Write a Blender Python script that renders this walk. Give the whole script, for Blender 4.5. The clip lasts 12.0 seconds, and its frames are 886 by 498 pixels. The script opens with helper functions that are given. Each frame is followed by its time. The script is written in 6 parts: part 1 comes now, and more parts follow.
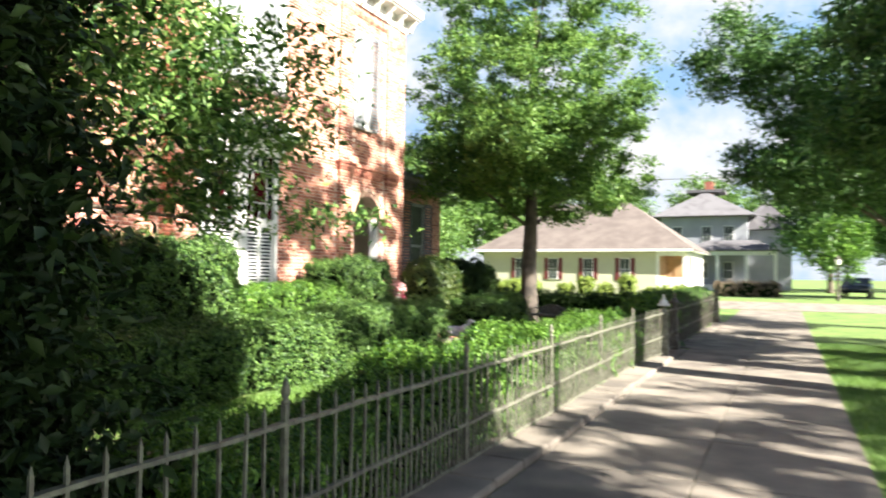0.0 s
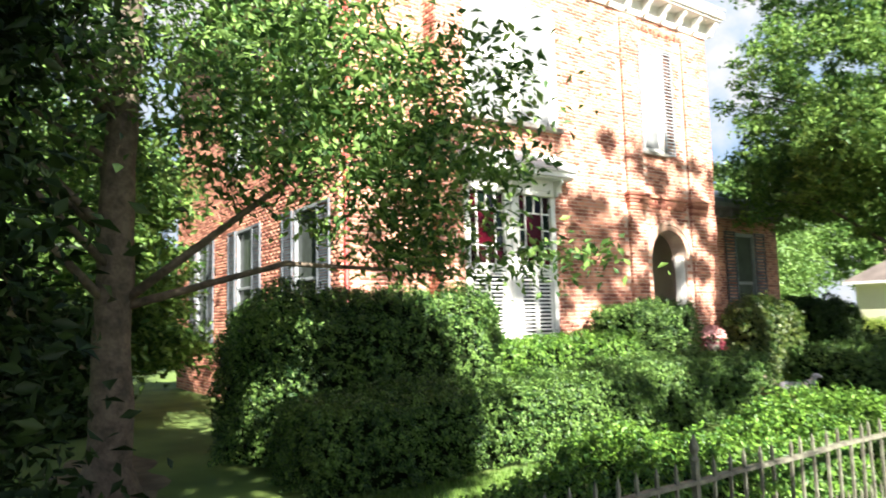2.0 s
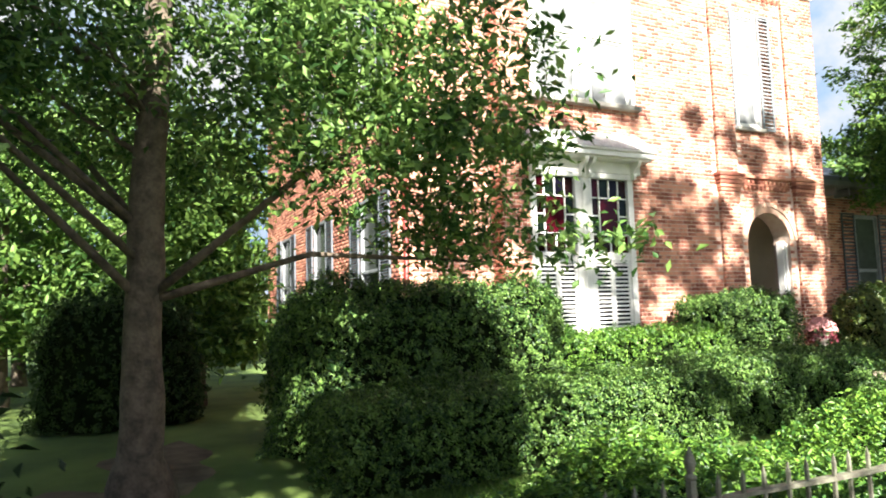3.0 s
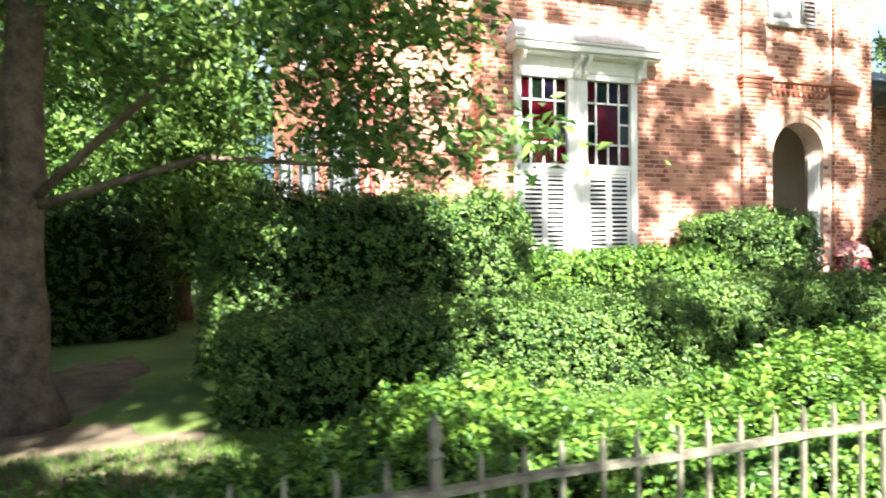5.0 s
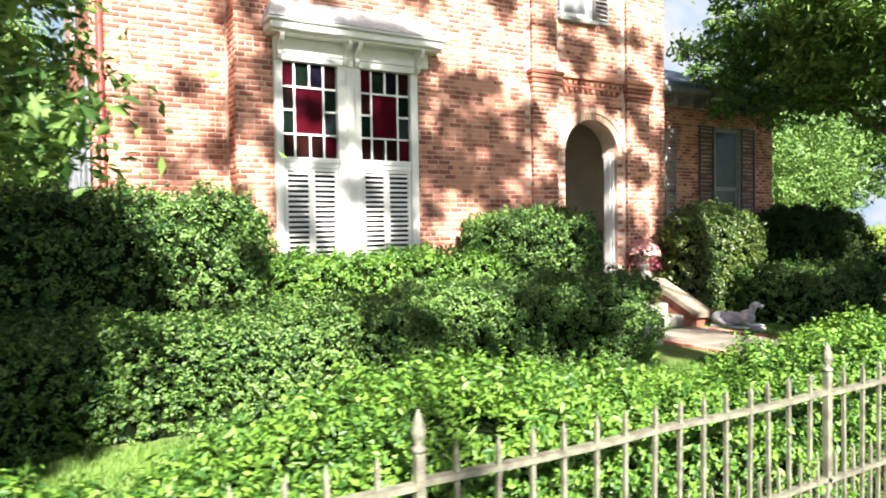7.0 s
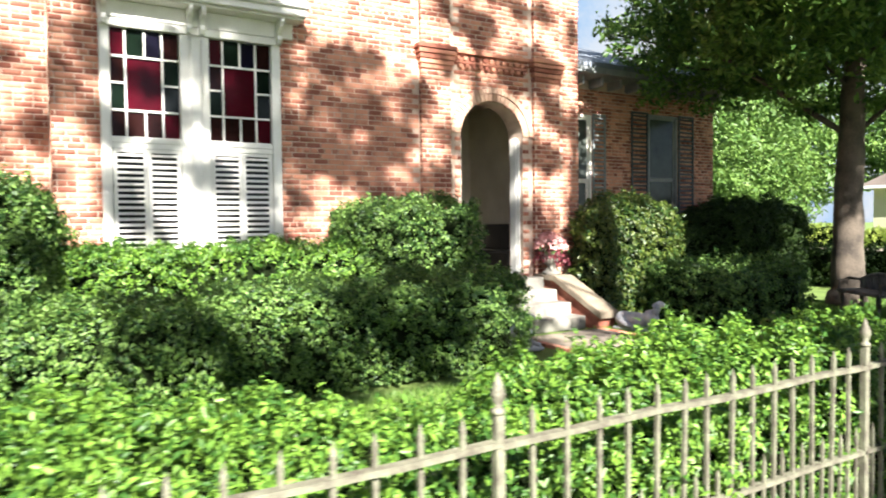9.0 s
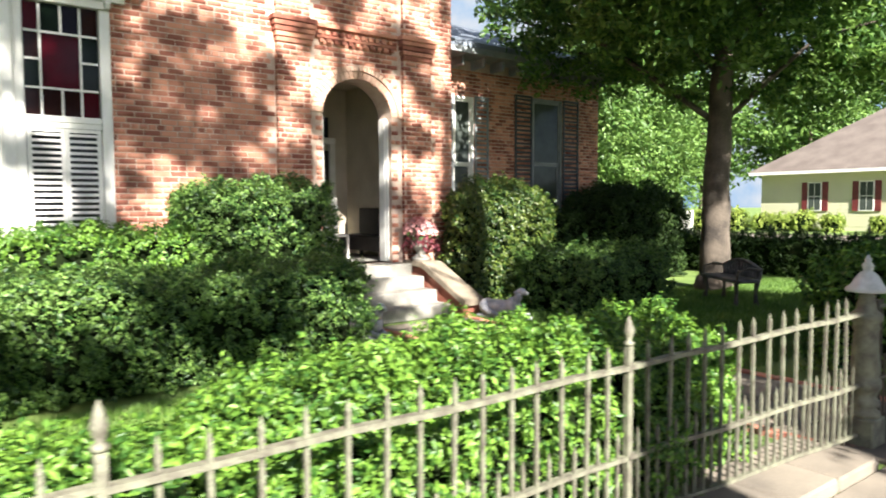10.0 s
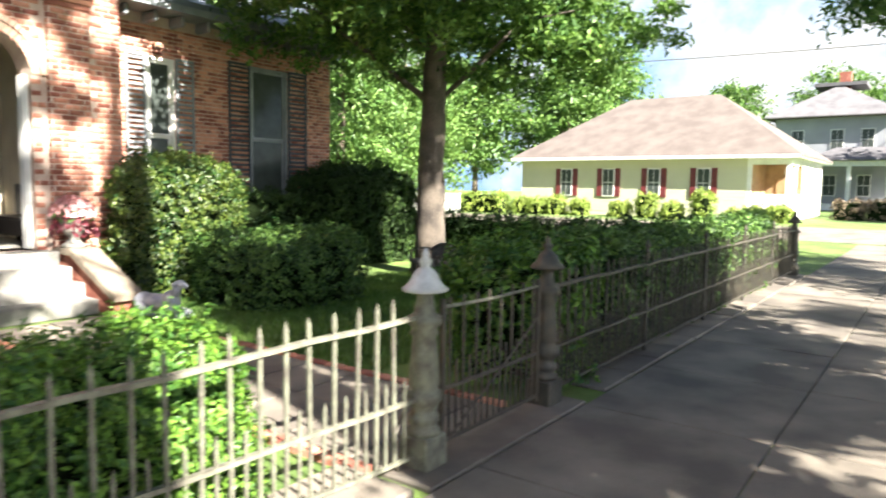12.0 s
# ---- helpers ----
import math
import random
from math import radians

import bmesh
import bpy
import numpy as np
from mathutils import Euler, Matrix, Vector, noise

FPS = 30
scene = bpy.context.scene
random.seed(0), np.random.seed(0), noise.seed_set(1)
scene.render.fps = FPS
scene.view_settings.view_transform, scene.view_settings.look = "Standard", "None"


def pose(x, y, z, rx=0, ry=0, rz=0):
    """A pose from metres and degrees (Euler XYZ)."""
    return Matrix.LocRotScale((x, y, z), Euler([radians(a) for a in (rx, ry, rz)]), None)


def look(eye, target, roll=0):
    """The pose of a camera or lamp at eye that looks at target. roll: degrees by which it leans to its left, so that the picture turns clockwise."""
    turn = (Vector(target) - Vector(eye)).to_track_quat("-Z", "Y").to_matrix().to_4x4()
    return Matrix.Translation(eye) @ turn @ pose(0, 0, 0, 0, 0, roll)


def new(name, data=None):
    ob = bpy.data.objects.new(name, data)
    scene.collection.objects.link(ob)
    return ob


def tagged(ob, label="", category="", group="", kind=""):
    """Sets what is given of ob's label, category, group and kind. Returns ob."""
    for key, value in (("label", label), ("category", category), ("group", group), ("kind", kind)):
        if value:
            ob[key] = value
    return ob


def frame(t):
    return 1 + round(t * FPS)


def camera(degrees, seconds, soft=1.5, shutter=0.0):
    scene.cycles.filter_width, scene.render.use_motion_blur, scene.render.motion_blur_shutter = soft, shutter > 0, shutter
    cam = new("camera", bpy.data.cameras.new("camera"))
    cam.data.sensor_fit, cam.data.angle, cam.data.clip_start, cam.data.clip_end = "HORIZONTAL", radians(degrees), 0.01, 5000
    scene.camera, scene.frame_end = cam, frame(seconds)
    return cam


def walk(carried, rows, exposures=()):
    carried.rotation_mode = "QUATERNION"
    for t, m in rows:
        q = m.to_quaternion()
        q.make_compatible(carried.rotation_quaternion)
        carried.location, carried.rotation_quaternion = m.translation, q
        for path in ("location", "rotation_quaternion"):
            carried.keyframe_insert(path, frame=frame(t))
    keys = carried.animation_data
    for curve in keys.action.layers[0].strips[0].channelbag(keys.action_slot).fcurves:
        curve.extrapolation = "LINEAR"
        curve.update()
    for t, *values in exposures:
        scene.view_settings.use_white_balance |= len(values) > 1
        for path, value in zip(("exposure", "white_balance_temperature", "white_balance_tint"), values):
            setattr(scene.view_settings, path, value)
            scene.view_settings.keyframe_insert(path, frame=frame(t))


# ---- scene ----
# camera and walk: seconds, x, y, z, pitch, roll, yaw
cam = camera(65.76, 12.0, soft=1.8, shutter=0.4)
ROWS = [
    (0, -0.000, 0.000, 1.678, 1.98, -0.73, 26.60),
    (0.5, -0.035, 0.548, 1.669, 3.63, 0.14, 35.96),
    (1, -0.083, 1.106, 1.674, 4.53, 1.50, 43.02),
    (1.5, -0.146, 1.615, 1.735, 4.36, 1.59, 48.96),
    (2, -0.083, 2.065, 1.752, 5.87, 1.41, 55.13),
    (2.5, -0.099, 2.513, 1.717, 6.50, 1.16, 61.42),
    (3, -0.067, 3.010, 1.714, 5.57, 1.60, 64.45),
    (3.2, -0.103, 3.239, 1.712, 5.04, 0.27, 65.55),
    (4.8, -0.366, 4.402, 1.666, -0.56, 1.32, 69.32),
    (5, -0.405, 4.614, 1.664, -1.18, 0.64, 69.10),
    (5.5, -0.403, 5.185, 1.656, -1.55, 0.94, 65.23),
    (6, -0.383, 5.670, 1.673, -2.44, 0.41, 64.11),
    (6.5, -0.388, 6.170, 1.684, -2.10, 0.22, 62.12),
    (7, -0.401, 6.657, 1.707, -1.63, 0.86, 60.04),
    (8.8, -0.461, 8.474, 1.628, -1.95, 0.52, 59.79),
    (9, -0.494, 8.718, 1.619, -2.03, 0.67, 59.22),
    (9.5, -0.440, 9.236, 1.612, -3.10, 1.11, 55.80),
    (10, -0.344, 9.725, 1.637, -3.53, 0.30, 52.76),
    (10.5, -0.213, 10.309, 1.678, -4.48, 0.48, 51.11),
    (11, -0.085, 10.725, 1.686, -4.15, -0.14, 49.08),
    (11.5, 0.029, 11.252, 1.661, -4.24, 0.03, 45.27),
    (11.8, 0.054, 11.510, 1.641, -5.29, -0.80, 38.96),
    (12, 0.139, 11.665, 1.650, -5.11, -0.81, 36.27),
]
walk(cam, [(t, pose(x, y, z, 90 + p, r, w)) for t, x, y, z, p, r, w in ROWS], exposures=[(0.0, 2.5), (1.0, 2.45), (2.5, 2.45), (3.2, 2.4), (4.8, 2.9), (5.5, 2.85), (6.5, 2.45), (7.0, 2.38), (9.0, 2.33), (10.0, 2.25), (11.0, 2.45), (11.5, 2.75), (12.0, 2.8)])

# ---- world, sun ----
SUN_AZ, SUN_EL = -15.0, 36.0         # degrees from +x towards +y, and above the horizon
world = bpy.data.worlds.new("sky_world")
scene.world = world
world.use_nodes = True
_n = world.node_tree
_sky = _n.nodes.new("ShaderNodeTexSky")
_sky.sky_type = "NISHITA"
_sky.sun_disc = False
_sky.sun_elevation = radians(SUN_EL)
_sky.sun_rotation = radians(90 - SUN_AZ)
_sky.dust_density = 1.0
_sky.air_density = 0.55
_n.links.new(_sky.outputs[0], _n.nodes["Background"].inputs[0])
_n.nodes["Background"].inputs[1].default_value = 0.05
_sl = bpy.data.lights.new("sun", "SUN")
_sl.energy, _sl.angle, _sl.color = 5.0, radians(0.55), (1.0, 0.95, 0.87)
_so = new("sun", _sl)
_sd = Vector((math.cos(radians(SUN_EL)) * math.cos(radians(SUN_AZ)), math.cos(radians(SUN_EL)) * math.sin(radians(SUN_AZ)), math.sin(radians(SUN_EL))))
_so.matrix_world = look(tuple(_sd * 60), (0, 0, 0))


# ---- materials ----
def mat(name, colour, rough=0.7, colour2=None, scale=6.0, bump=0.0, bump_scale=60.0, metal=0.0, spread=0.0, fine=0.25, trans=0.0, spec=0.5):
    """Two-scale noise between two colours, with grain, relief and a shift per island and object."""
    m = bpy.data.materials.new(name)
    m.use_nodes = True
    t = m.node_tree
    b = t.nodes["Principled BSDF"]
    c2 = colour2 or tuple(v * 0.7 for v in colour)
    co = t.nodes.new("ShaderNodeTexCoord")
    n1 = t.nodes.new("ShaderNodeTexNoise")
    n1.inputs["Scale"].default_value, n1.inputs["Detail"].default_value = scale, 6.0
    n2 = t.nodes.new("ShaderNodeTexNoise")
    n2.inputs["Scale"].default_value, n2.inputs["Detail"].default_value = bump_scale, 4.0
    geo = t.nodes.new("ShaderNodeNewGeometry")
    t.links.new(geo.outputs["Position"], n1.inputs["Vector"])
    t.links.new(geo.outputs["Position"], n2.inputs["Vector"])
    ramp = t.nodes.new("ShaderNodeValToRGB")
    ramp.color_ramp.elements[0].position, ramp.color_ramp.elements[1].position = 0.33, 0.68
    ramp.color_ramp.elements[0].color, ramp.color_ramp.elements[1].color = (*c2, 1), (*colour, 1)
    add = t.nodes.new("ShaderNodeMath")
    add.operation = "MULTIPLY_ADD"
    add.inputs[1].default_value, add.inputs[2].default_value = fine, -fine / 2
    t.links.new(n2.outputs["Fac"], add.inputs[0])
    add2 = t.nodes.new("ShaderNodeMath")
    t.links.new(n1.outputs["Fac"], add2.inputs[0])
    t.links.new(add.outputs[0], add2.inputs[1])
    last = add2
    if spread:
        info = t.nodes.new("ShaderNodeObjectInfo")
        s = t.nodes.new("ShaderNodeMath")
        s.operation = "ADD"
        t.links.new(geo.outputs["Random Per Island"], s.inputs[0])
        t.links.new(info.outputs["Random"], s.inputs[1])
        f = t.nodes.new("ShaderNodeMath")
        f.operation = "FRACT"
        t.links.new(s.outputs[0], f.inputs[0])
        k = t.nodes.new("ShaderNodeMath")
        k.operation = "MULTIPLY_ADD"
        k.inputs[1].default_value, k.inputs[2].default_value = spread, -spread / 2
        t.links.new(f.outputs[0], k.inputs[0])
        a3 = t.nodes.new("ShaderNodeMath")
        t.links.new(add2.outputs[0], a3.inputs[0])
        t.links.new(k.outputs[0], a3.inputs[1])
        last = a3
    t.links.new(last.outputs[0], ramp.inputs["Fac"])
    t.links.new(ramp.outputs["Color"], b.inputs["Base Color"])
    b.inputs["Roughness"].default_value, b.inputs["Metallic"].default_value = rough, metal
    b.inputs["Specular IOR Level"].default_value = spec
    if bump:
        bp = t.nodes.new("ShaderNodeBump")
        bp.inputs["Strength"].default_value, bp.inputs["Distance"].default_value = bump, 0.01
        t.links.new(n2.outputs["Fac"], bp.inputs["Height"])
        t.links.new(bp.outputs[0], b.inputs["Normal"])
    if trans:
        tr = t.nodes.new("ShaderNodeBsdfTranslucent")
        mx = t.nodes.new("ShaderNodeMixShader")
        mx.inputs[0].default_value = trans
        t.links.new(ramp.outputs["Color"], tr.inputs["Color"])
        t.links.new(b.outputs[0], mx.inputs[1])
        t.links.new(tr.outputs[0], mx.inputs[2])
        t.links.new(mx.outputs[0], t.nodes["Material Output"].inputs["Surface"])
    return m


M_BRICK = mat("brick_red", (0.60, 0.272, 0.178), 0.85, (0.245, 0.080, 0.052), 3.0, 0.5, 90, spread=0.5)
M_MORTAR = mat("lime_mortar", (0.60, 0.47, 0.38), 0.95, (0.46, 0.33, 0.26), 5.0, 0.6, 120)
M_ARCH = mat("rubbed_brick", (0.60, 0.40, 0.30), 0.85, (0.50, 0.30, 0.21), 4.0, 0.4, 90, spread=0.15)
M_WHITE = mat("white_paint", (0.82, 0.81, 0.77), 0.45, (0.70, 0.69, 0.64), 3.0, 0.15, 40)
M_SHUTTER = mat("shutter_paint", (0.25, 0.27, 0.28), 0.5, (0.17, 0.185, 0.195), 4.0, 0.15, 40)
M_SHUTTER_DARK = mat("dark_shutter_paint", (0.06, 0.07, 0.08), 0.5, (0.035, 0.04, 0.05), 4.0, 0.15, 40)
# Darker copy of the shutter colour, used on the side wall.
M_SHUTTER_SIDE = mat("side_shutter_darker", (0.13, 0.145, 0.16), 0.5, (0.08, 0.09, 0.105), 4.0, 0.15, 40)
M_SLATE = mat("slate_roof", (0.22, 0.25, 0.30), 0.6, (0.13, 0.15, 0.19), 2.0, 0.4, 30, spread=0.3)
M_CONCRETE = mat("aged_concrete", (0.225, 0.192, 0.150), 0.9, (0.105, 0.090, 0.074), 1.6, 0.5, 80, spread=0.2)
M_STONE = mat("weathered_stone", (0.31, 0.295, 0.255), 0.85, (0.15, 0.142, 0.125), 3.5, 0.5, 60)
M_COPING = mat("tan_coping_stone", (0.27, 0.225, 0.165), 0.85, (0.14, 0.115, 0.085), 4.0, 0.5, 60)
M_STATUE = mat("cast_stone", (0.50, 0.50, 0.52), 0.8, (0.26, 0.27, 0.30), 9.0, 0.4, 70)
M_IRON = mat("weathered_iron", (0.215, 0.22, 0.155), 0.6, (0.10, 0.09, 0.07), 14.0, 0.5, 110, metal=0.2)
M_IRON_DARK = mat("black_iron", (0.05, 0.048, 0.042), 0.55, (0.10, 0.085, 0.06), 9.0, 0.5, 100, metal=0.3)
M_BARK = mat("bark", (0.16, 0.125, 0.09), 0.95, (0.06, 0.047, 0.036), 7.0, 1.0, 28)
M_BARK_PALE = mat("flaking_bark", (0.13, 0.105, 0.08), 0.95, (0.032, 0.026, 0.021), 2.2, 1.0, 28)
M_HEDGE = mat("hedge_leaf", (0.135, 0.235, 0.052), 0.42, (0.016, 0.050, 0.011), 3.0, spread=0.7, trans=0.12, spec=0.28)
# Dark leaf; on shrubs under trees the colour carries their shade.
M_HEDGE_DARK = mat("dark_shade_leaf", (0.050, 0.090, 0.018), 0.55, (0.014, 0.036, 0.008), 2.5, spread=0.5, trans=0.1, spec=0.25)
M_HEDGE_LIGHT = mat("fresh_hedge_leaf", (0.155, 0.290, 0.040), 0.40, (0.034, 0.095, 0.016), 2.5, spread=0.6, trans=0.22, spec=0.32)
# Near-black without sheen: the shade inside hedges as a colour.
M_CORE = mat("hedge_inner_shade", (0.012, 0.020, 0.007), 1.0, (0.006, 0.009, 0.004), 9.0, 0.8, 30, spec=0.0)
M_LEAF = mat("tree_leaf", (0.098, 0.185, 0.046), 0.48, (0.030, 0.080, 0.020), 1.5, spread=0.6, trans=0.32, spec=0.3)
M_LEAF_SUN = mat("bright_tree_leaf", (0.190, 0.315, 0.070), 0.45, (0.052, 0.120, 0.028), 1.5, spread=0.6, trans=0.42, spec=0.3)
M_LEAF_BOUGH = mat("broad_tree_leaf", (0.195, 0.320, 0.080), 0.45, (0.040, 0.098, 0.024), 1.5, spread=0.7, trans=0.35, spec=0.3)
# Leaf colour taken down to near black to carry the tree's shade.
M_LEAF_DARK = mat("shaded_holly_leaf", (0.026, 0.046, 0.013), 0.45, (0.010, 0.021, 0.006), 1.5, spread=0.6, trans=0.06, spec=0.15)
M_LEAF_FAR = mat("far_leaf", (0.16, 0.27, 0.06), 0.5, (0.07, 0.15, 0.03), 0.6, spread=0.6, trans=0.35)
M_YELLOWLEAF = mat("camellia_leaf", (0.105, 0.145, 0.024), 0.40, (0.020, 0.058, 0.012), 2.6, spread=0.6, trans=0.25)
M_LIME = mat("yellow_green_leaf", (0.34, 0.42, 0.09), 0.5, (0.17, 0.25, 0.045), 1.5, spread=0.5, trans=0.35, spec=0.3)
M_PINK = mat("pink_petal", (0.80, 0.48, 0.46), 0.6, (0.58, 0.26, 0.26), 20.0, spread=0.6, trans=0.2)
M_REDLEAF = mat("coleus_leaf", (0.20, 0.03, 0.045), 0.55, (0.07, 0.012, 0.02), 20.0, spread=0.6, trans=0.15)
M_GRASS = mat("lawn", (0.15, 0.225, 0.045), 0.9, (0.065, 0.115, 0.022), 0.9, 0.9, 70, fine=0.5)
M_BLADE = mat("grass_blade", (0.14, 0.25, 0.04), 0.6, (0.06, 0.13, 0.02), 0.9, spread=0.5, trans=0.3)
M_SOIL = mat("bare_earth", (0.20, 0.155, 0.10), 1.0, (0.08, 0.06, 0.04), 2.5, 0.9, 60)
M_ASPHALT = mat("asphalt", (0.10, 0.10, 0.10), 0.9, (0.055, 0.055, 0.055), 0.8, 0.5, 120)
M_DOOR = mat("dark_door", (0.035, 0.03, 0.028), 0.4, (0.02, 0.018, 0.016), 5.0)
M_PLASTER = mat("porch_plaster", (0.62, 0.56, 0.44), 0.85, (0.50, 0.44, 0.34), 2.0, 0.2, 40)
M_YELLOW = mat("yellow_siding", (0.58, 0.565, 0.40), 0.7, (0.52, 0.505, 0.35), 0.7, 0.1, 30)
M_MAROON = mat("maroon_shutter", (0.16, 0.028, 0.03), 0.5, (0.10, 0.018, 0.02), 4.0)
M_ROOF_BROWN = mat("brown_shingle", (0.14, 0.115, 0.10), 0.9, (0.095, 0.076, 0.066), 1.2, 0.5, 25, spread=0.3)
M_ROOF_GREY = mat("grey_shingle", (0.13, 0.125, 0.13), 0.9, (0.075, 0.07, 0.075), 1.2, 0.5, 25, spread=0.3)
M_GREYWALL = mat("grey_siding", (0.33, 0.34, 0.36), 0.7, (0.27, 0.28, 0.30), 0.8)
M_TAN = mat("tan_wood", (0.45, 0.30, 0.16), 0.7, (0.33, 0.21, 0.11), 3.0)
M_CHROME = mat("silver_paint", (0.62, 0.62, 0.60), 0.5, (0.42, 0.42, 0.40), 12.0)
M_BENCH = mat("mossy_dark_stone", (0.13, 0.13, 0.125), 0.85, (0.045, 0.045, 0.042), 6.0, 0.5, 60)
M_LAMPGLASS = mat("opal_globe", (0.80, 0.78, 0.72), 0.25, (0.74, 0.72, 0.66), 8.0)


def glass(name, colour, rough=0.05):
    m = bpy.data.materials.new(name)
    m.use_nodes = True
    b = m.node_tree.nodes["Principled BSDF"]
    n = m.node_tree.nodes.new("ShaderNodeTexNoise")
    n.inputs["Scale"].default_value = 5.0
    r = m.node_tree.nodes.new("ShaderNodeValToRGB")
    r.color_ramp.elements[0].color = (*[c * 0.45 for c in colour], 1)
    r.color_ramp.elements[1].color = (*colour, 1)
    g = m.node_tree.nodes.new("ShaderNodeNewGeometry")
    m.node_tree.links.new(g.outputs["Position"], n.inputs["Vector"])
    m.node_tree.links.new(n.outputs["Fac"], r.inputs["Fac"])
    m.node_tree.links.new(r.outputs["Color"], b.inputs["Base Color"])
    b.inputs["Roughness"].default_value = rough
    b.inputs["Specular IOR Level"].default_value = 0.15
    return m


G_DARK = glass("window_glass", (0.03, 0.035, 0.04))
G_RED = glass("red_stained_glass", (0.065, 0.004, 0.010), 0.12)
G_GREEN = glass("green_stained_glass", (0.006, 0.013, 0.008), 0.1)
G_BROWN = glass("amber_stained_glass", (0.022, 0.007, 0.006), 0.1)
G_BLUE = glass("violet_stained_glass", (0.008, 0.007, 0.016), 0.1)
G_PALE = glass("curtained_glass", (0.24, 0.25, 0.25), 0.1)
G_DIM = glass("dim_curtained_glass", (0.085, 0.10, 0.09), 0.1)


# ---- mesh helpers ----
def box(bm, x0, x1, y0, y1, z0, z1, bev=0.0):
    vs = [bm.verts.new(p) for p in ((x0, y0, z0), (x1, y0, z0), (x1, y1, z0), (x0, y1, z0), (x0, y0, z1), (x1, y0, z1), (x1, y1, z1), (x0, y1, z1))]
    fs = [bm.faces.new([vs[i] for i in q]) for q in ((3, 2, 1, 0), (4, 5, 6, 7), (0, 1, 5, 4), (1, 2, 6, 5), (2, 3, 7, 6), (3, 0, 4, 7))]
    if bev:
        es = list({e for f in fs for e in f.edges})
        bmesh.ops.bevel(bm, geom=es, offset=bev, segments=1, affect="EDGES")


def part(name, bm, material, parent=None, label="", smooth=False):
    """Links a bmesh as one mesh object, under parent if one is given."""
    me = bpy.data.meshes.new(name)
    bm.to_mesh(me)
    bm.free()
    me.materials.append(material)
    if smooth:
        me.shade_smooth()
    ob = new(name, me)
    if parent is not None:
        ob.parent = parent
    if label:
        ob["label"] = label
    return ob


def boxpart(name, dims, material, parent=None, label="", bev=0.0):
    bm = bmesh.new()
    box(bm, *dims, bev=bev)
    return part(name, bm, material, parent, label)


def tube(bm, path, radii, seg=8, cap=True):
    """A tube through the points of path, with a radius at each."""
    rings = []
    for i, p in enumerate(path):
        p = Vector(p)
        a = Vector(path[max(i - 1, 0)])
        b = Vector(path[min(i + 1, len(path) - 1)])
        d = (b - a).normalized() if (b - a).length > 1e-6 else Vector((0, 0, 1))
        u = d.cross(Vector((0.13, 0.97, 0.2))).normalized()
        w = d.cross(u)
        rings.append([bm.verts.new(p + (u * math.cos(2 * math.pi * k / seg) + w * math.sin(2 * math.pi * k / seg)) * radii[i]) for k in range(seg)])
    for r0, r1 in zip(rings, rings[1:]):
        for k in range(seg):
            bm.faces.new((r0[k], r0[(k + 1) % seg], r1[(k + 1) % seg], r1[k]))
    if cap:
        bm.faces.new(rings[0][::-1])
        bm.faces.new(rings[-1])


def lathe(bm, centre, profile, seg=20):
    """Turns a profile of (radius, height) round the vertical through centre."""
    rings = []
    for r, z in profile:
        rings.append([bm.verts.new((centre[0] + r * math.cos(2 * math.pi * k / seg), centre[1] + r * math.sin(2 * math.pi * k / seg), centre[2] + z)) for k in range(seg)])
    for r0, r1 in zip(rings, rings[1:]):
        for k in range(seg):
            bm.faces.new((r0[k], r0[(k + 1) % seg], r1[(k + 1) % seg], r1[k]))
    bm.faces.new(rings[0][::-1])
    bm.faces.new(rings[-1])


def mesh_from(name, verts, faces, material, parent=None, label=""):
    """A mesh object from numpy arrays of vertices and of faces with equal corner counts."""
    me = bpy.data.meshes.new(name)
    n, k = faces.shape
    me.vertices.add(len(verts))
    me.vertices.foreach_set("co", np.ascontiguousarray(verts, dtype=np.float32).ravel())
    me.loops.add(n * k)
    me.loops.foreach_set("vertex_index", np.ascontiguousarray(faces, dtype=np.int32).ravel())
    me.polygons.add(n)
    me.polygons.foreach_set("loop_start", np.arange(0, n * k, k, dtype=np.int32))
    me.update(calc_edges=True)
    me.materials.append(material)
    ob = new(name, me)
    if parent is not None:
        ob.parent = parent
    if label:
        ob["label"] = label
    return ob


def leaf_mesh(name, pts, nrm, size, material, parent=None, label="", rng=None, tilt=0.7, droop=0.0):
    """Small folded leaves at pts, facing about nrm."""
    rng = rng or np.random.default_rng(1)
    n = len(pts)
    d = nrm + rng.normal(0, tilt, (n, 3))
    d /= np.linalg.norm(d, axis=1, keepdims=True) + 1e-9
    a = rng.normal(0, 1, (n, 3))
    a[:, 2] -= droop
    a -= d * np.sum(a * d, axis=1, keepdims=True)
    a /= np.linalg.norm(a, axis=1, keepdims=True) + 1e-9
    b = np.cross(d, a)
    s = size * rng.uniform(0.6, 1.35, (n, 1))
    w = s * rng.uniform(0.38, 0.58, (n, 1))
    fold = d * s * 0.16
    v = np.empty((n, 4, 3))
    v[:, 0] = pts - a * s * 0.55
    v[:, 1] = pts + b * w * 0.5 + fold
    v[:, 2] = pts + a * s * 0.55
    v[:, 3] = pts - b * w * 0.5 + fold
    i = np.arange(n)[:, None] * 4
    f = np.concatenate([i + [0, 1, 2], i + [0, 2, 3]], axis=1).reshape(-1, 3)
    return mesh_from(name, v.reshape(-1, 3), f, material, parent, label)


def thing(name, at, label, category, group="", kind=""):
    """An Empty at the thing's base, for its parts."""
    e = new(name)
    e.location = at
    e.empty_display_size = 0.2
    bpy.context.view_layer.update()
    return tagged(e, label, category, group, kind)


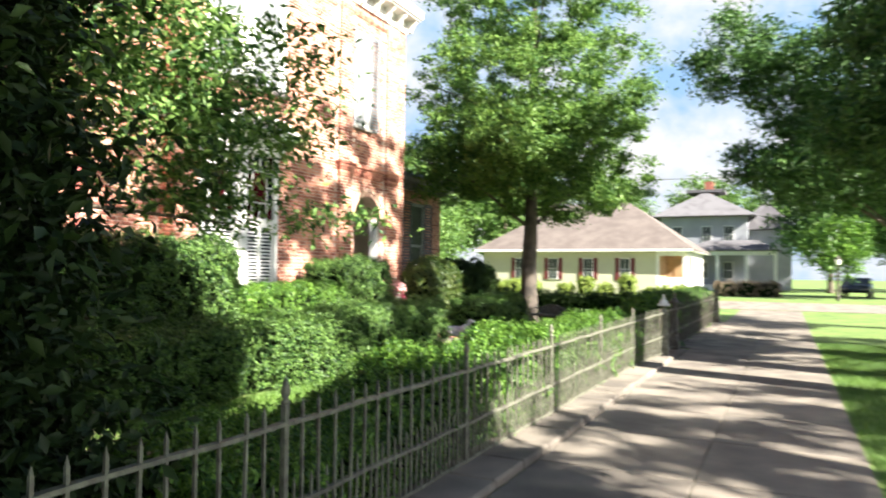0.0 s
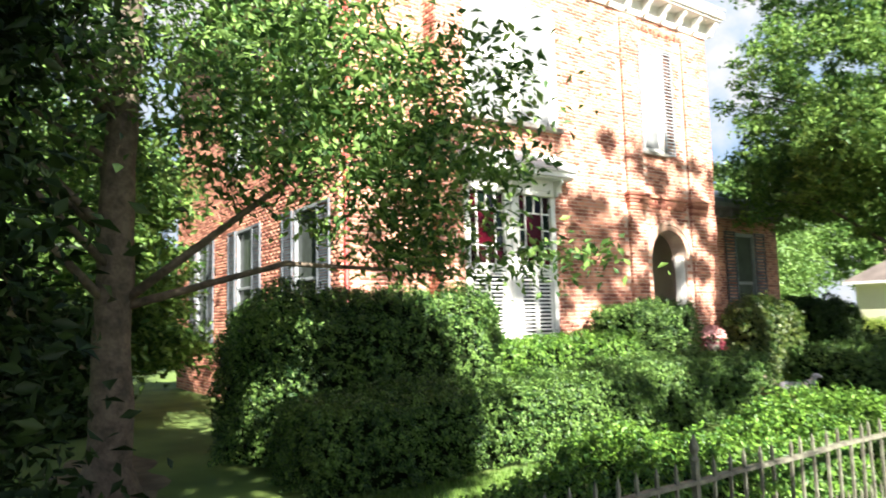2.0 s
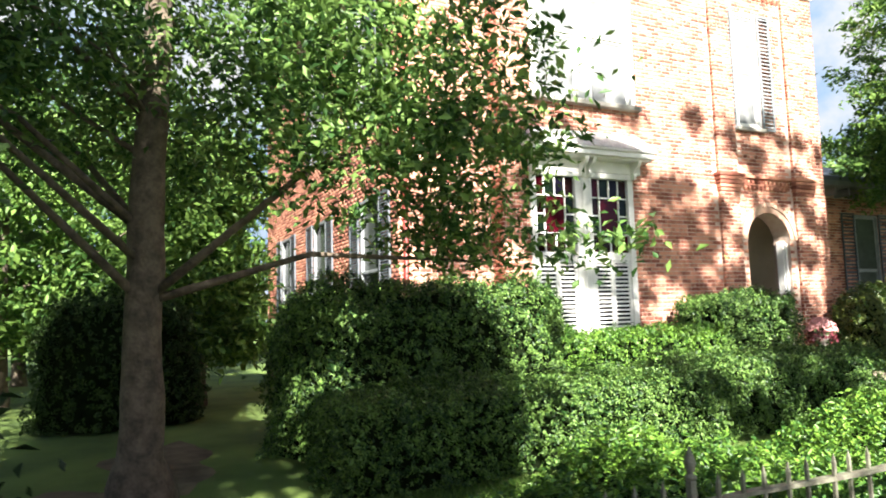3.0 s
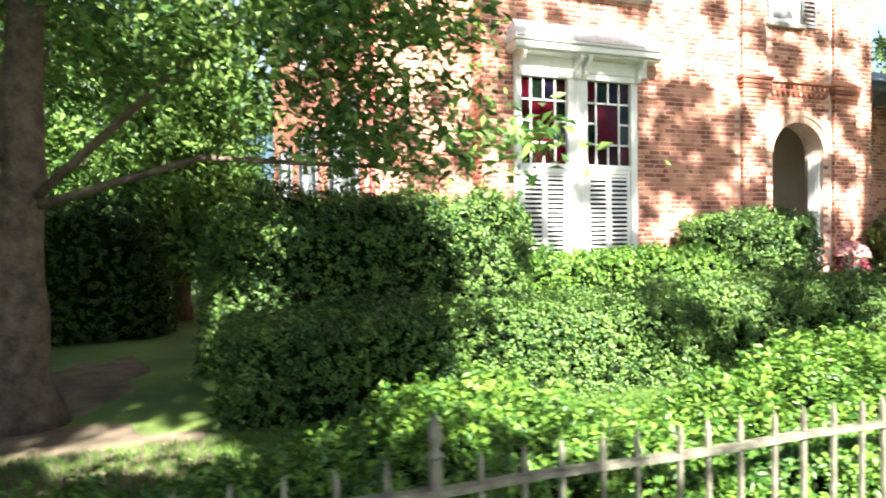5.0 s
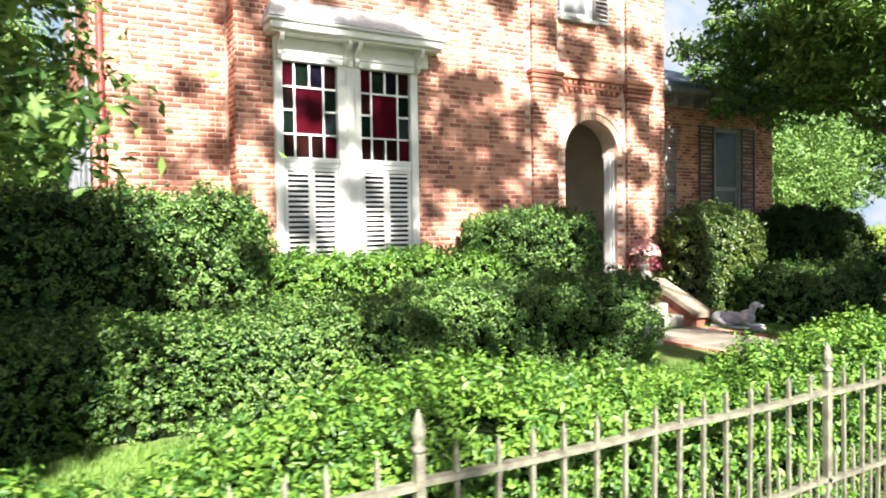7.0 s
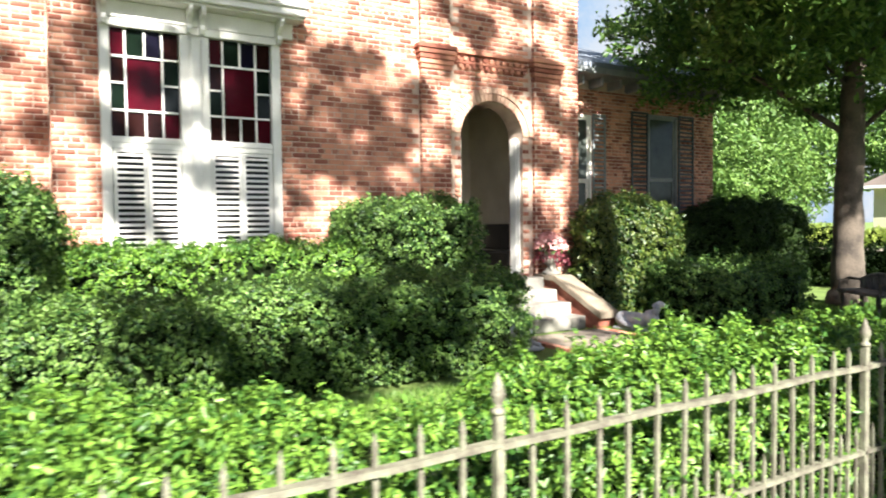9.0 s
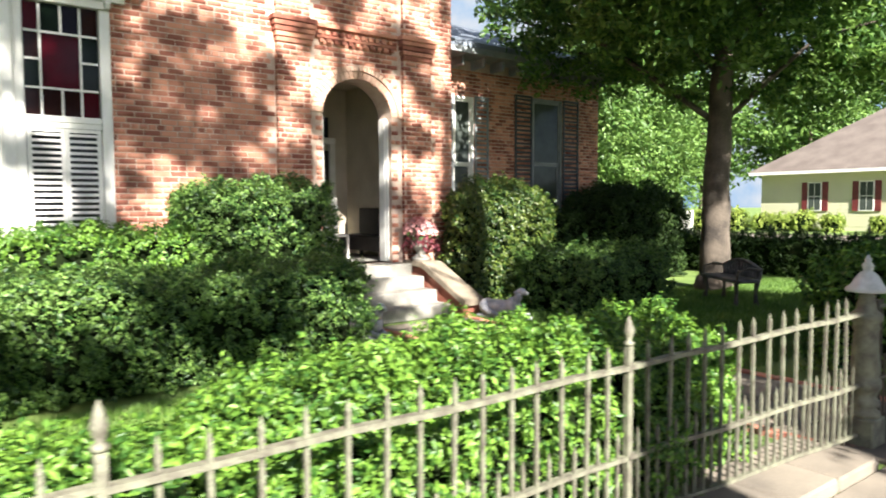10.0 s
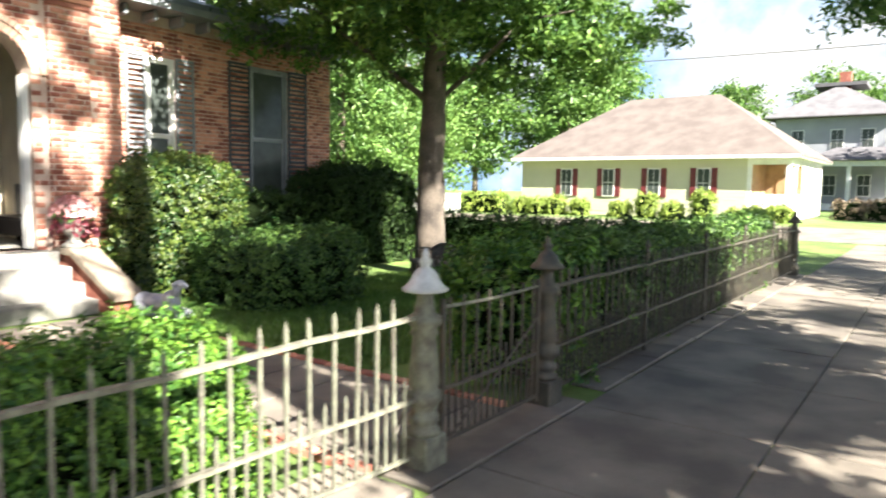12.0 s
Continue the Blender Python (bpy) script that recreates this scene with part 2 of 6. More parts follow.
def under(parent, *obs):
    """Puts parts built in world places under a thing, keeping their places."""
    for o in obs:
        o.parent = parent
        o.matrix_parent_inverse = Matrix.Translation(parent.location).inverted()


def lumps(p, seed, amp, freq):
    """Smooth uneven swelling of a clipped hedge."""
    r = np.random.default_rng(seed)
    out = np.zeros(len(p))
    for k in range(7):
        d = r.normal(0, 1, 3) * freq * (0.6 + 0.35 * k)
        out += np.sin(p @ d + r.uniform(0, 6.28)) / (1 + 0.5 * k)
    return out * amp / 2.2


def hedge(name, x0, x1, y0, y1, h, label, material=None, r=0.3, dens=900, leaf=0.05, lump=0.05, seed=1, freq=2.2, crest=None, z0=0.0, category="hedge", group="", rag=0.045, clump=0.11):
    """A clipped shrub: a dark core painted as inner shade and a coat of leaves on a rounded, uneven block."""
    material = material or M_HEDGE
    rng = np.random.default_rng(seed)
    e = thing(name, ((x0 + x1) / 2, (y0 + y1) / 2, z0), label, category, group)
    lo, hi = np.array([x0, y0, z0]), np.array([x1, y1, z0 + h])
    r = min(r, (x1 - x0) / 2 - 0.01, (y1 - y0) / 2 - 0.01, h / 2)

    def shape(p, out=0.0):
        c = np.clip(p, lo + r, hi - r)
        c[:, 2] = np.minimum(p[:, 2], hi[2] - r)
        d = p - c
        l = np.linalg.norm(d, axis=1, keepdims=True)
        n = d / np.maximum(l, 1e-6)
        q = c + n * r
        q = q + n * (lumps(q, seed, lump, freq) + out)[:, None]
        if crest is not None:
            q[:, 2] = z0 + (q[:, 2] - z0) * crest(q[:, 1])
        return q, n

    # core
    vs, fs, base = [], [], 0
    for ax, side in ((0, 0), (0, 1), (1, 0), (1, 1), (2, 1)):
        o = [k for k in range(3) if k != ax]
        nu, nv = [max(4, int((hi[k] - lo[k]) / 0.12)) for k in o]
        g = np.stack(np.meshgrid(np.linspace(lo[o[0]], hi[o[0]], nu), np.linspace(lo[o[1]], hi[o[1]], nv), indexing="ij"), -1).reshape(-1, 2)
        p = np.empty((len(g), 3))
        p[:, o[0]], p[:, o[1]], p[:, ax] = g[:, 0], g[:, 1], (lo, hi)[side][ax]
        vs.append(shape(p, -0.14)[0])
        i, j = np.meshgrid(np.arange(nu - 1), np.arange(nv - 1), indexing="ij")
        k = (i * nv + j).ravel() + base
        fs.append(np.stack([k, k + nv, k + nv + 1, k + 1], 1))
        base += len(g)
    # Smooth sheet whose colour stands for the shade between the leaves.
    under(e, mesh_from("core", np.concatenate(vs), np.concatenate(fs), M_CORE, None, "dark sheet painted as the shade inside the hedge"))
    dx, dy = x1 - x0, y1 - y0
    areas = np.array([dy * h, dy * h, dx * h, dx * h, dx * dy])
    n = int(areas.sum() * dens * 1.4)
    which = rng.choice(5, n, p=areas / areas.sum())
    p = lo + rng.uniform(0, 1, (n, 3)) * (hi - lo)
    for k, (ax, side) in enumerate(((0, 0), (0, 1), (1, 0), (1, 1), (2, 1))):
        p[which == k, ax] = (lo, hi)[side][ax]
    per = 11
    m = n // per
    q, nr = shape(p[:m], 0.0)
    reach = lumps(q, seed + 9, clump * 0.8, 7.0) + lumps(q, seed + 17, clump * 0.45, 15.0) + rng.normal(0.0, rag, m)
    axis = nr + np.array([0.0, 0.0, 0.45]) + rng.normal(0, 0.42, (m, 3))
    axis /= np.linalg.norm(axis, axis=1, keepdims=True)
    k = np.repeat(np.arange(m), per)
    along = rng.uniform(-2.6, 0.5, len(k)) * leaf * 0.9
    side = rng.normal(0, 1, (len(k), 3))
    side -= axis[k] * np.sum(side * axis[k], axis=1, keepdims=True)
    side /= np.linalg.norm(side, axis=1, keepdims=True) + 1e-9
    q = q[k] + nr[k] * reach[k][:, None] + axis[k] * along[:, None] + side * leaf * rng.uniform(0.25, 0.8, (len(k), 1))
    q[:, 2] = np.maximum(q[:, 2], z0 + 0.03)
    nr = axis[k] * 0.9 + side * 0.55
    under(e, leaf_mesh("foliage", q, nr, leaf * 1.12, material, None, "", rng, 0.33))
    return e


def tree(name, base, trunk, crown, label, leaf_mat, bark, leaf=0.11, clusters=300, per=90, spread=0.55, limbs=14, seed=3, group="", droop=0.6, category="tree", start=0.5):
    """trunk: rows of (x, y, z, radius); crown: rows of (x, y, z, rx, ry, rz), all from the base."""
    rng = np.random.default_rng(seed)
    e = thing(name, base, label, category, group)
    B = np.array(base)
    bm = bmesh.new()
    path = [B + np.array(t[:3]) for t in trunk]
    pp, rr = [], []
    for i in range(len(path) - 1):
        for k in range(4):
            u = k / 4
            pp.append(path[i] * (1 - u) + path[i + 1] * u + rng.normal(0, 0.012, 3) * [1, 1, 0])
            rr.append((trunk[i][3] * (1 - u) + trunk[i + 1][3] * u) * rng.uniform(0.96, 1.05))
    pp.append(path[-1])
    rr.append(trunk[-1][3])
    tube(bm, pp, rr, 14)
    under(e, part("trunk", bm, bark, None, "", True))
    vol = np.array([c[3] * c[4] * c[5] for c in crown]) ** 0.72
    pick = rng.choice(len(crown), clusters, p=vol / vol.sum())
    cc = np.array(crown)[pick]
    d = rng.normal(0, 1, (clusters, 3))
    d /= np.linalg.norm(d, axis=1, keepdims=True)
    cl = B + cc[:, :3] + d * cc[:, 3:] * (rng.uniform(0.25, 1.0, (clusters, 1)) ** 0.6)
    order = rng.permutation(clusters)[:limbs]
    for k in order:
        tgt = cl[k]
        j = min(range(int(len(pp) * start), len(pp)), key=lambda q: abs(pp[q][2] - (tgt[2] - 0.55 * np.hypot(*(tgt[:2] - pp[q][:2])))))
        s = np.array(pp[j])
        mid = s * 0.5 + tgt * 0.5 + np.array([0, 0, 0.12 * np.linalg.norm(tgt - s)]) + rng.normal(0, 0.12, 3)
        bm = bmesh.new()
        r0 = min(rr[j] * 0.4, 0.014 + 0.010 * np.linalg.norm(tgt - s))
        tube(bm, [s, s * 0.6 + mid * 0.4, mid, mid * 0.4 + tgt * 0.6, tgt], [r0, r0 * 0.85, r0 * 0.6, r0 * 0.4, 0.008], 7)
        under(e, part("limb", bm, bark, None, "", True))
    idx = np.repeat(np.arange(clusters), per)
    off = rng.normal(0, 1, (len(idx), 3)) * spread * rng.uniform(0.4, 1.0, (clusters, 1))[idx] * [0.75, 0.75, 0.42]
    p = cl[idx] + off
    up = np.tile([0.1, 0.0, 0.8], (len(p), 1))
    under(e, leaf_mesh("crown", p, up, leaf, leaf_mat, None, "", rng, 0.75, droop))
    return e


# ---- ground, pavement, street ----
def ground_height(x, y):
    s = np.clip((y - 32) / 16, 0, 1)
    return 0.30 * s * s * (3 - 2 * s)


def make_ground():
    xs = np.concatenate([[-900, -300, -120, -60], np.linspace(-40, 30, 71), [60, 120, 300, 900]])
    ys = np.concatenate([[-900, -300, -100, -40], np.linspace(-20, 70, 91), [100, 180, 400, 900]])
    g = np.stack(np.meshgrid(xs, ys, indexing="ij"), -1).reshape(-1, 2)
    z = ground_height(g[:, 0], g[:, 1]) - 0.02
    nv = len(ys)
    i, j = np.meshgrid(np.arange(len(xs) - 1), np.arange(nv - 1), indexing="ij")
    k = (i * nv + j).ravel()
    ob = mesh_from("ground", np.column_stack([g, z]), np.stack([k, k + nv, k + nv + 1, k + 1], 1), M_GRASS)
    ob.data.shade_smooth()
    tagged(ob, "green mown lawn with worn patches of earth", "lawn", kind="structure")


def strip_on_ground(name, x0, x1, y0, y1, lift, material, label, category):
    xs, ys = np.linspace(x0, x1, max(2, int(abs(x1 - x0) / 2) + 1)), np.linspace(y0, y1, max(2, int(abs(y1 - y0) / 2) + 1))
    g = np.stack(np.meshgrid(xs, ys, indexing="ij"), -1).reshape(-1, 2)
    z = ground_height(g[:, 0], g[:, 1]) + lift
    nv = len(ys)
    i, j = np.meshgrid(np.arange(len(xs) - 1), np.arange(nv - 1), indexing="ij")
    k = (i * nv + j).ravel()
    ob = mesh_from(name, np.column_stack([g, z]), np.stack([k, k + nv, k + nv + 1, k + 1], 1), material)
    return tagged(ob, label, category, kind="structure")


make_ground()
strip_on_ground("road", -80, 80, 37.0, 43.5, -0.01, M_CONCRETE, "pale sunlit street crossing ahead", "road")
strip_on_ground("pavement", -2.02, 0.66, 28.0, 36.6, 0.0, M_CONCRETE, "worn pale concrete footpath", "pavement")
strip_on_ground("road_side", 5.2, 13.0, -60, 37.0, -0.01, M_ASPHALT, "grey asphalt street beside the verge", "road")

path_base = boxpart("pavement_base", (-2.02, 0.66, -8.0, 28.0, -0.16, -0.022), M_SOIL)
tagged(path_base, "dark bed under the footpath slabs", "pavement", kind="structure")


# ---- walls with openings ----
def wall_sheet(name, axis, at, back, u0, u1, z0, z1, holes, material, label, category="wall"):
    """A wall with thickness along y (axis x) or along x (axis y); holes are (u0, u1, z0, z1)."""
    us = sorted({u0, u1, *[h[0] for h in holes], *[h[1] for h in holes]})
    zs = sorted({z0, z1, *[h[2] for h in holes], *[h[3] for h in holes]})
    solid = {(i, j): not any(h[0] - 1e-6 <= us[i] and us[i + 1] <= h[1] + 1e-6 and h[2] - 1e-6 <= zs[j] and zs[j + 1] <= h[3] + 1e-6 for h in holes) for i in range(len(us) - 1) for j in range(len(zs) - 1)}
    bm = bmesh.new()
    P = (lambda u, z, d: (d, u, z)) if axis == "x" else (lambda u, z, d: (u, d, z))
    for (i, j), ok in solid.items():
        if not ok:
            continue
        a, b, c, d = us[i], us[i + 1], zs[j], zs[j + 1]
        for dd in (at, back):
            bm.faces.new([bm.verts.new(P(*q, dd)) for q in ((a, c), (b, c), (b, d), (a, d))])
        for (di, dj), e in (((-1, 0), ((a, c), (a, d))), ((1, 0), ((b, c), (b, d))), ((0, -1), ((a, c), (b, c))), ((0, 1), ((a, d), (b, d)))):
            if not solid.get((i + di, j + dj), False):
                bm.faces.new([bm.verts.new(P(*e[0], at)), bm.verts.new(P(*e[1], at)), bm.verts.new(P(*e[1], back)), bm.verts.new(P(*e[0], back))])
    bmesh.ops.remove_doubles(bm, verts=bm.verts, dist=1e-5)
    bmesh.ops.recalc_face_normals(bm, faces=bm.faces)
    return tagged(part(name, bm, material), label, category, kind="structure")


BL, BH, JT = 0.205, 0.0762, 0.011


def brick_cells(u0, u1, z0, z1, cuts):
    """Running-bond bricks (u0, u1, z0, z1) of a wall, cut at openings; cuts(z) gives the open spans at a height."""
    out = []
    c0 = int(math.floor(z0 / BH))
    for c in range(c0, int(math.ceil(z1 / BH))):
        a, b = max(c * BH + JT / 2, z0), min((c + 1) * BH - JT / 2, z1)
        if b - a < 0.02:
            continue
        spans = [(u0, u1)]
        for s, e in cuts((a + b) / 2):
            spans = [q for p in spans for q in ((p[0], min(p[1], s)), (max(p[0], e), p[1])) if q[1] - q[0] > 0.03]
        L = (BL + JT) if c % 7 else (BL + JT) / 2
        shift = (c % 2) * 0.5 * L
        for s, e in spans:
            k = int(math.floor((s - shift) / L))
            while k * L + shift < e:
                p, q = max(k * L + shift + JT / 2, s), min((k + 1) * L + shift - JT / 2, e)
                if q - p > 0.025:
                    out.append((p, q, a, b))
                k += 1
    return out


def bricks_mesh(name, axis, at, way, cells, parent, label="", seed=5, proud=0.007):
    """Bricks standing proud of the mortar, joined; way is +1 or -1 along the wall's normal."""
    rng = np.random.default_rng(seed)
    c = np.array(cells)
    n = len(c)
    d = proud + rng.uniform(-0.003, 0.003, n)
    v = np.empty((n, 8, 3))
    e = 0.004
    for k, (iu, iz) in enumerate(((0, 2), (1, 2), (1, 3), (0, 3))):
        v[:, k, 0], v[:, k, 1], v[:, k, 2] = at - way * 0.004, c[:, iu], c[:, iz]
        v[:, k + 4, 0] = at + way * d
        v[:, k + 4, 1] = c[:, iu] + (e if iu == 0 else -e)
        v[:, k + 4, 2] = c[:, iz] + (e if iz == 2 else -e)
    if axis == "y":
        v = v[:, :, [1, 0, 2]]
    q = np.array([(4, 5, 6, 7), (0, 1, 5, 4), (1, 2, 6, 5), (2, 3, 7, 6), (3, 0, 4, 7)])
    if (axis == "x") != (way > 0):
        q = q[:, ::-1]
    f = (np.arange(n)[:, None, None] * 8 + q[None]).reshape(-1, 4)
    ob = mesh_from(name, v.reshape(-1, 3), f, M_BRICK, parent, label)
    ob["kind"] = "stuff"
    return ob


FX, LX, SY, WX = -9.95, -10.43, 7.2, -11.9       # front, set-back front, side wall, wing front
DOOR = (14.70, 15.96, 0.72, 3.10, 3.67)           # opening: y0, y1, floor, spring, crown
WIN = (9.45, 11.72, 1.20, 4.22)
UWIN = (9.55, 11.90, 5.55, 8.05)
SWIN = (14.62, 15.36, 5.45, 7.95)


def door_half(z):
    w, s, c = (DOOR[1] - DOOR[0]) / 2, DOOR[3], DOOR[4]
    if z < s:
        return w
    return w * math.sqrt(max(0.0, 1 - ((z - s) / (c - s)) ** 2))


def front_cuts(z):
    out = []
    if DOOR[2] <= z < DOOR[4]:
        m, w = (DOOR[0] + DOOR[1]) / 2, door_half(z)
        out.append((m - w, m + w))
    for a, b, c, d in (WIN, UWIN, SWIN):
        if c <= z <= d:
            out.append((a, b))
    return out


wall_front = wall_sheet("wall_front", "x", FX, FX - 0.4, 8.92, 17.22, -0.1, 9.0, [(DOOR[0], DOOR[1], DOOR[2], DOOR[4]), WIN, UWIN, SWIN], M_MORTAR, "sunlit red brick house front with dappled shade")
wall_set_back = wall_sheet("wall_set_back", "x", LX, LX - 0.4, SY + 0.4, 8.905, -0.1, 9.0, [], M_MORTAR, "red brick wall beside the window bay")
boxpart("bay_return", (LX - 0.4, FX - 0.401, 8.906, 8.95, -0.1, 9.0), M_MORTAR, wall_front)
SIDEWINS = [(-12.35, -11.25, 1.2, 3.9), (-12.35, -11.25, 5.3, 7.8), (-15.7, -14.6, 1.2, 3.9), (-15.7, -14.6, 5.3, 7.8), (-19.0, -17.9, 1.2, 3.9)]
wall_side = wall_sheet("wall_side", "y", SY, SY + 0.4, -21.0, LX, -0.1, 9.0, SIDEWINS, M_MORTAR, "shaded red brick side wall with shuttered windows")
wall_return = wall_sheet("wall_return", "y", 17.22, 16.82, -21.0, FX - 0.4, -0.1, 9.0, [], M_MORTAR, "brick end wall of the tall house block")
wall_rear = wall_sheet("wall_rear", "x", -21.0, -20.6, SY + 0.4, 16.82, -0.1, 9.0, [], M_MORTAR, "plain brick rear wall")
WWINS = [(18.75, 19.35, 1.1, 4.0), (21.1, 22.12, 1.1, 4.15)]
wall_wing = wall_sheet("wall_wing", "x", WX, WX - 0.35, 17.22, 23.45, -0.1, 4.75, WWINS, M_MORTAR, "shaded red brick wing front with tall windows")
wall_wing_end = wall_sheet("wall_wing_end", "y", 23.45, 23.1, -20.0, WX - 0.35, -0.1, 4.75, [], M_MORTAR, "brick end wall of the low wing")

# arch spandrels of the doorway
bm = bmesh.new()
_m = (DOOR[0] + DOOR[1]) / 2
_K = 20
for s in range(_K):
    a0, a1 = math.pi * s / _K, math.pi * (s + 1) / _K
    w, h = (DOOR[1] - DOOR[0]) / 2, DOOR[4] - DOOR[3]
    y0, z0, y1, z1 = _m - w * math.cos(a0), DOOR[3] + h * math.sin(a0), _m - w * math.cos(a1), DOOR[3] + h * math.sin(a1)
    f = [bm.verts.new(p) for p in ((FX, y0, z0), (FX, y1, z1), (FX, y1, DOOR[4]), (FX, y0, DOOR[4]))]
    g = [bm.verts.new((FX - 0.4, v.co.y, v.co.z)) for v in f]
    bm.faces.new(f)
    bm.faces.new(g[::-1])
    bm.faces.new((f[0], g[0], g[1], f[1]))
part("spandrel", bm, M_MORTAR, wall_front)


# ---- windows, door, trim of the brick house ----
def frame_boxes(name, x, y0, y1, z0, z1, w, d, material, parent):
    for dims in ((x - d, x, y0, y0 + w, z0, z1), (x - d, x, y1 - w, y1, z0, z1), (x - d, x, y0 + w, y1 - w, z1 - w, z1), (x - d, x, y0 + w, y1 - w, z0, z0 + w)):
        under(parent, boxpart(name, dims, material, None, "", 0.006))


def louvres(x, y0, y1, z0, z1, parent, material, n, name="louvre_panel"):
    """One louvred panel: stiles, rails and tilted slats."""
    bm = bmesh.new()
    w = 0.045
    for dims in ((x - 0.03, x, y0, y0 + w, z0, z1), (x - 0.03, x, y1 - w, y1, z0, z1), (x - 0.03, x, y0 + w, y1 - w, z0, z0 + w), (x - 0.03, x, y0 + w, y1 - w, z1 - w, z1)):
        box(bm, *dims)
    panel = part(name, bm, material)
    under(parent, panel)
    step = (z1 - z0 - 2 * w) / n
    for k in range(n):
        z = z0 + w + (k + 0.5) * step
        bm = bmesh.new()
        h = step * 0.21
        vs = [bm.verts.new(p) for p in ((x - 0.004, y0 + w, z - h), (x - 0.004, y1 - w, z - h), (x - 0.028, y1 - w, z + h), (x - 0.028, y0 + w, z + h))]
        us = [bm.verts.new(v.co + Vector((0.004, 0, 0.007))) for v in vs]
        bm.faces.new(vs[::-1])
        bm.faces.new(us)
        for i in range(4):
            bm.faces.new((vs[i], vs[(i + 1) % 4], us[(i + 1) % 4], us[i]))
        s = part("slat", bm, material)
        s.parent = panel
        s.matrix_parent_inverse = panel.matrix_basis.inverted() @ Matrix.Translation((0, 0, 0))


def main_window():
    win = thing("window_1", (FX, 10.58, WIN[2]), "white double window with stained glass above louvred panels", "window", kind="structure")
    x = FX + 0.05
    # casing
    for y0, y1 in ((WIN[0], 9.57), (10.39, 10.76), (11.59, WIN[1])):
        under(win, boxpart("casing", (FX - 0.12, x, y0, y1, WIN[2], 4.12), M_WHITE, None, "", 0.012))
    under(win, boxpart("colonnette", (x, x + 0.05, 10.50, 10.66, WIN[2], 4.1), M_WHITE, None, "", 0.03))
    under(win, boxpart("head_board", (FX - 0.12, x + 0.02, WIN[0], WIN[1], 4.12, WIN[3]), M_WHITE, None, "", 0.01))
    for y0, y1 in ((9.57, 10.39), (10.76, 11.59)):
        under(win, boxpart("transom", (FX - 0.1, x - 0.01, y0, y1, 2.69, 2.77), M_WHITE, None, "", 0.008))
        w = y1 - y0
        cols = [y0 + 0.012, y0 + w * 0.215, y0 + w * 0.49, y0 + w * 0.745, y1 - 0.012]
        rows = [2.775, 3.10, 3.44, 3.77, 4.115]
        panes = []
        for k, m in enumerate((G_BROWN, G_BROWN, G_BROWN, G_RED)):
            panes.append((cols[k], cols[k + 1], rows[0], rows[1], m))
        for k, m in enumerate((G_RED, G_GREEN, G_BLUE, G_BROWN)):
            panes.append((cols[k], cols[k + 1], rows[3], rows[4], m))
        panes.append((cols[1], cols[3], rows[1], rows[3], G_RED))
        for j, (ma, mb) in enumerate(((G_GREEN, G_DARK), (G_BROWN, G_GREEN))):
            panes.append((cols[0], cols[1], rows[1 + j], rows[2 + j], ma))
            panes.append((cols[3], cols[4], rows[1 + j], rows[2 + j], mb))
        for a, b, c, d, m in panes:
            under(win, boxpart("pane", (x - 0.075, x - 0.066, a, b, c, d), m, None, "", 0))
        for k in (1, 3):
            under(win, boxpart("muntin", (x - 0.062, x - 0.036, cols[k] - 0.013, cols[k] + 0.013, rows[0], rows[4]), M_WHITE))
        for c, d in ((rows[0], rows[1] - 0.013), (rows[3] + 0.013, rows[4])):
            under(win, boxpart("muntin", (x - 0.062, x - 0.036, cols[2] - 0.013, cols[2] + 0.013, c, d), M_WHITE))
        for k in (1, 3):
            for a, b in ((cols[0], cols[1] - 0.013), (cols[1] + 0.013, cols[3] - 0.013), (cols[3] + 0.013, cols[4])):
                under(win, boxpart("muntin", (x - 0.062, x - 0.037, a, b, rows[k] - 0.013, rows[k] + 0.013), M_WHITE))
        for a, b in ((cols[0], cols[1] - 0.013), (cols[3] + 0.013, cols[4])):
            under(win, boxpart("muntin", (x - 0.062, x - 0.037, a, b, rows[2] - 0.013, rows[2] + 0.013), M_WHITE))
        under(win, boxpart("pane", (x - 0.12, x - 0.11, y0, y1, WIN[2] + 0.05, 2.68), G_DARK, None, "dark glass behind the louvres"))
        mid = (y0 + y1) / 2
        louvres(x - 0.03, y0 + 0.01, mid - 0.002, WIN[2] + 0.08, 2.62, win, M_WHITE, 17)
        louvres(x - 0.03, mid + 0.002, y1 - 0.01, WIN[2] + 0.08, 2.62, win, M_WHITE, 17)
        under(win, boxpart("apron", (x - 0.07, x - 0.02, y0, y1, 2.625, 2.69), M_WHITE))
    under(win, boxpart("window_sill", (FX - 0.1, x + 0.12, WIN[0] - 0.06, WIN[1] + 0.06, WIN[2] - 0.09, WIN[2]), M_STONE, None, "stone sill", 0.012))


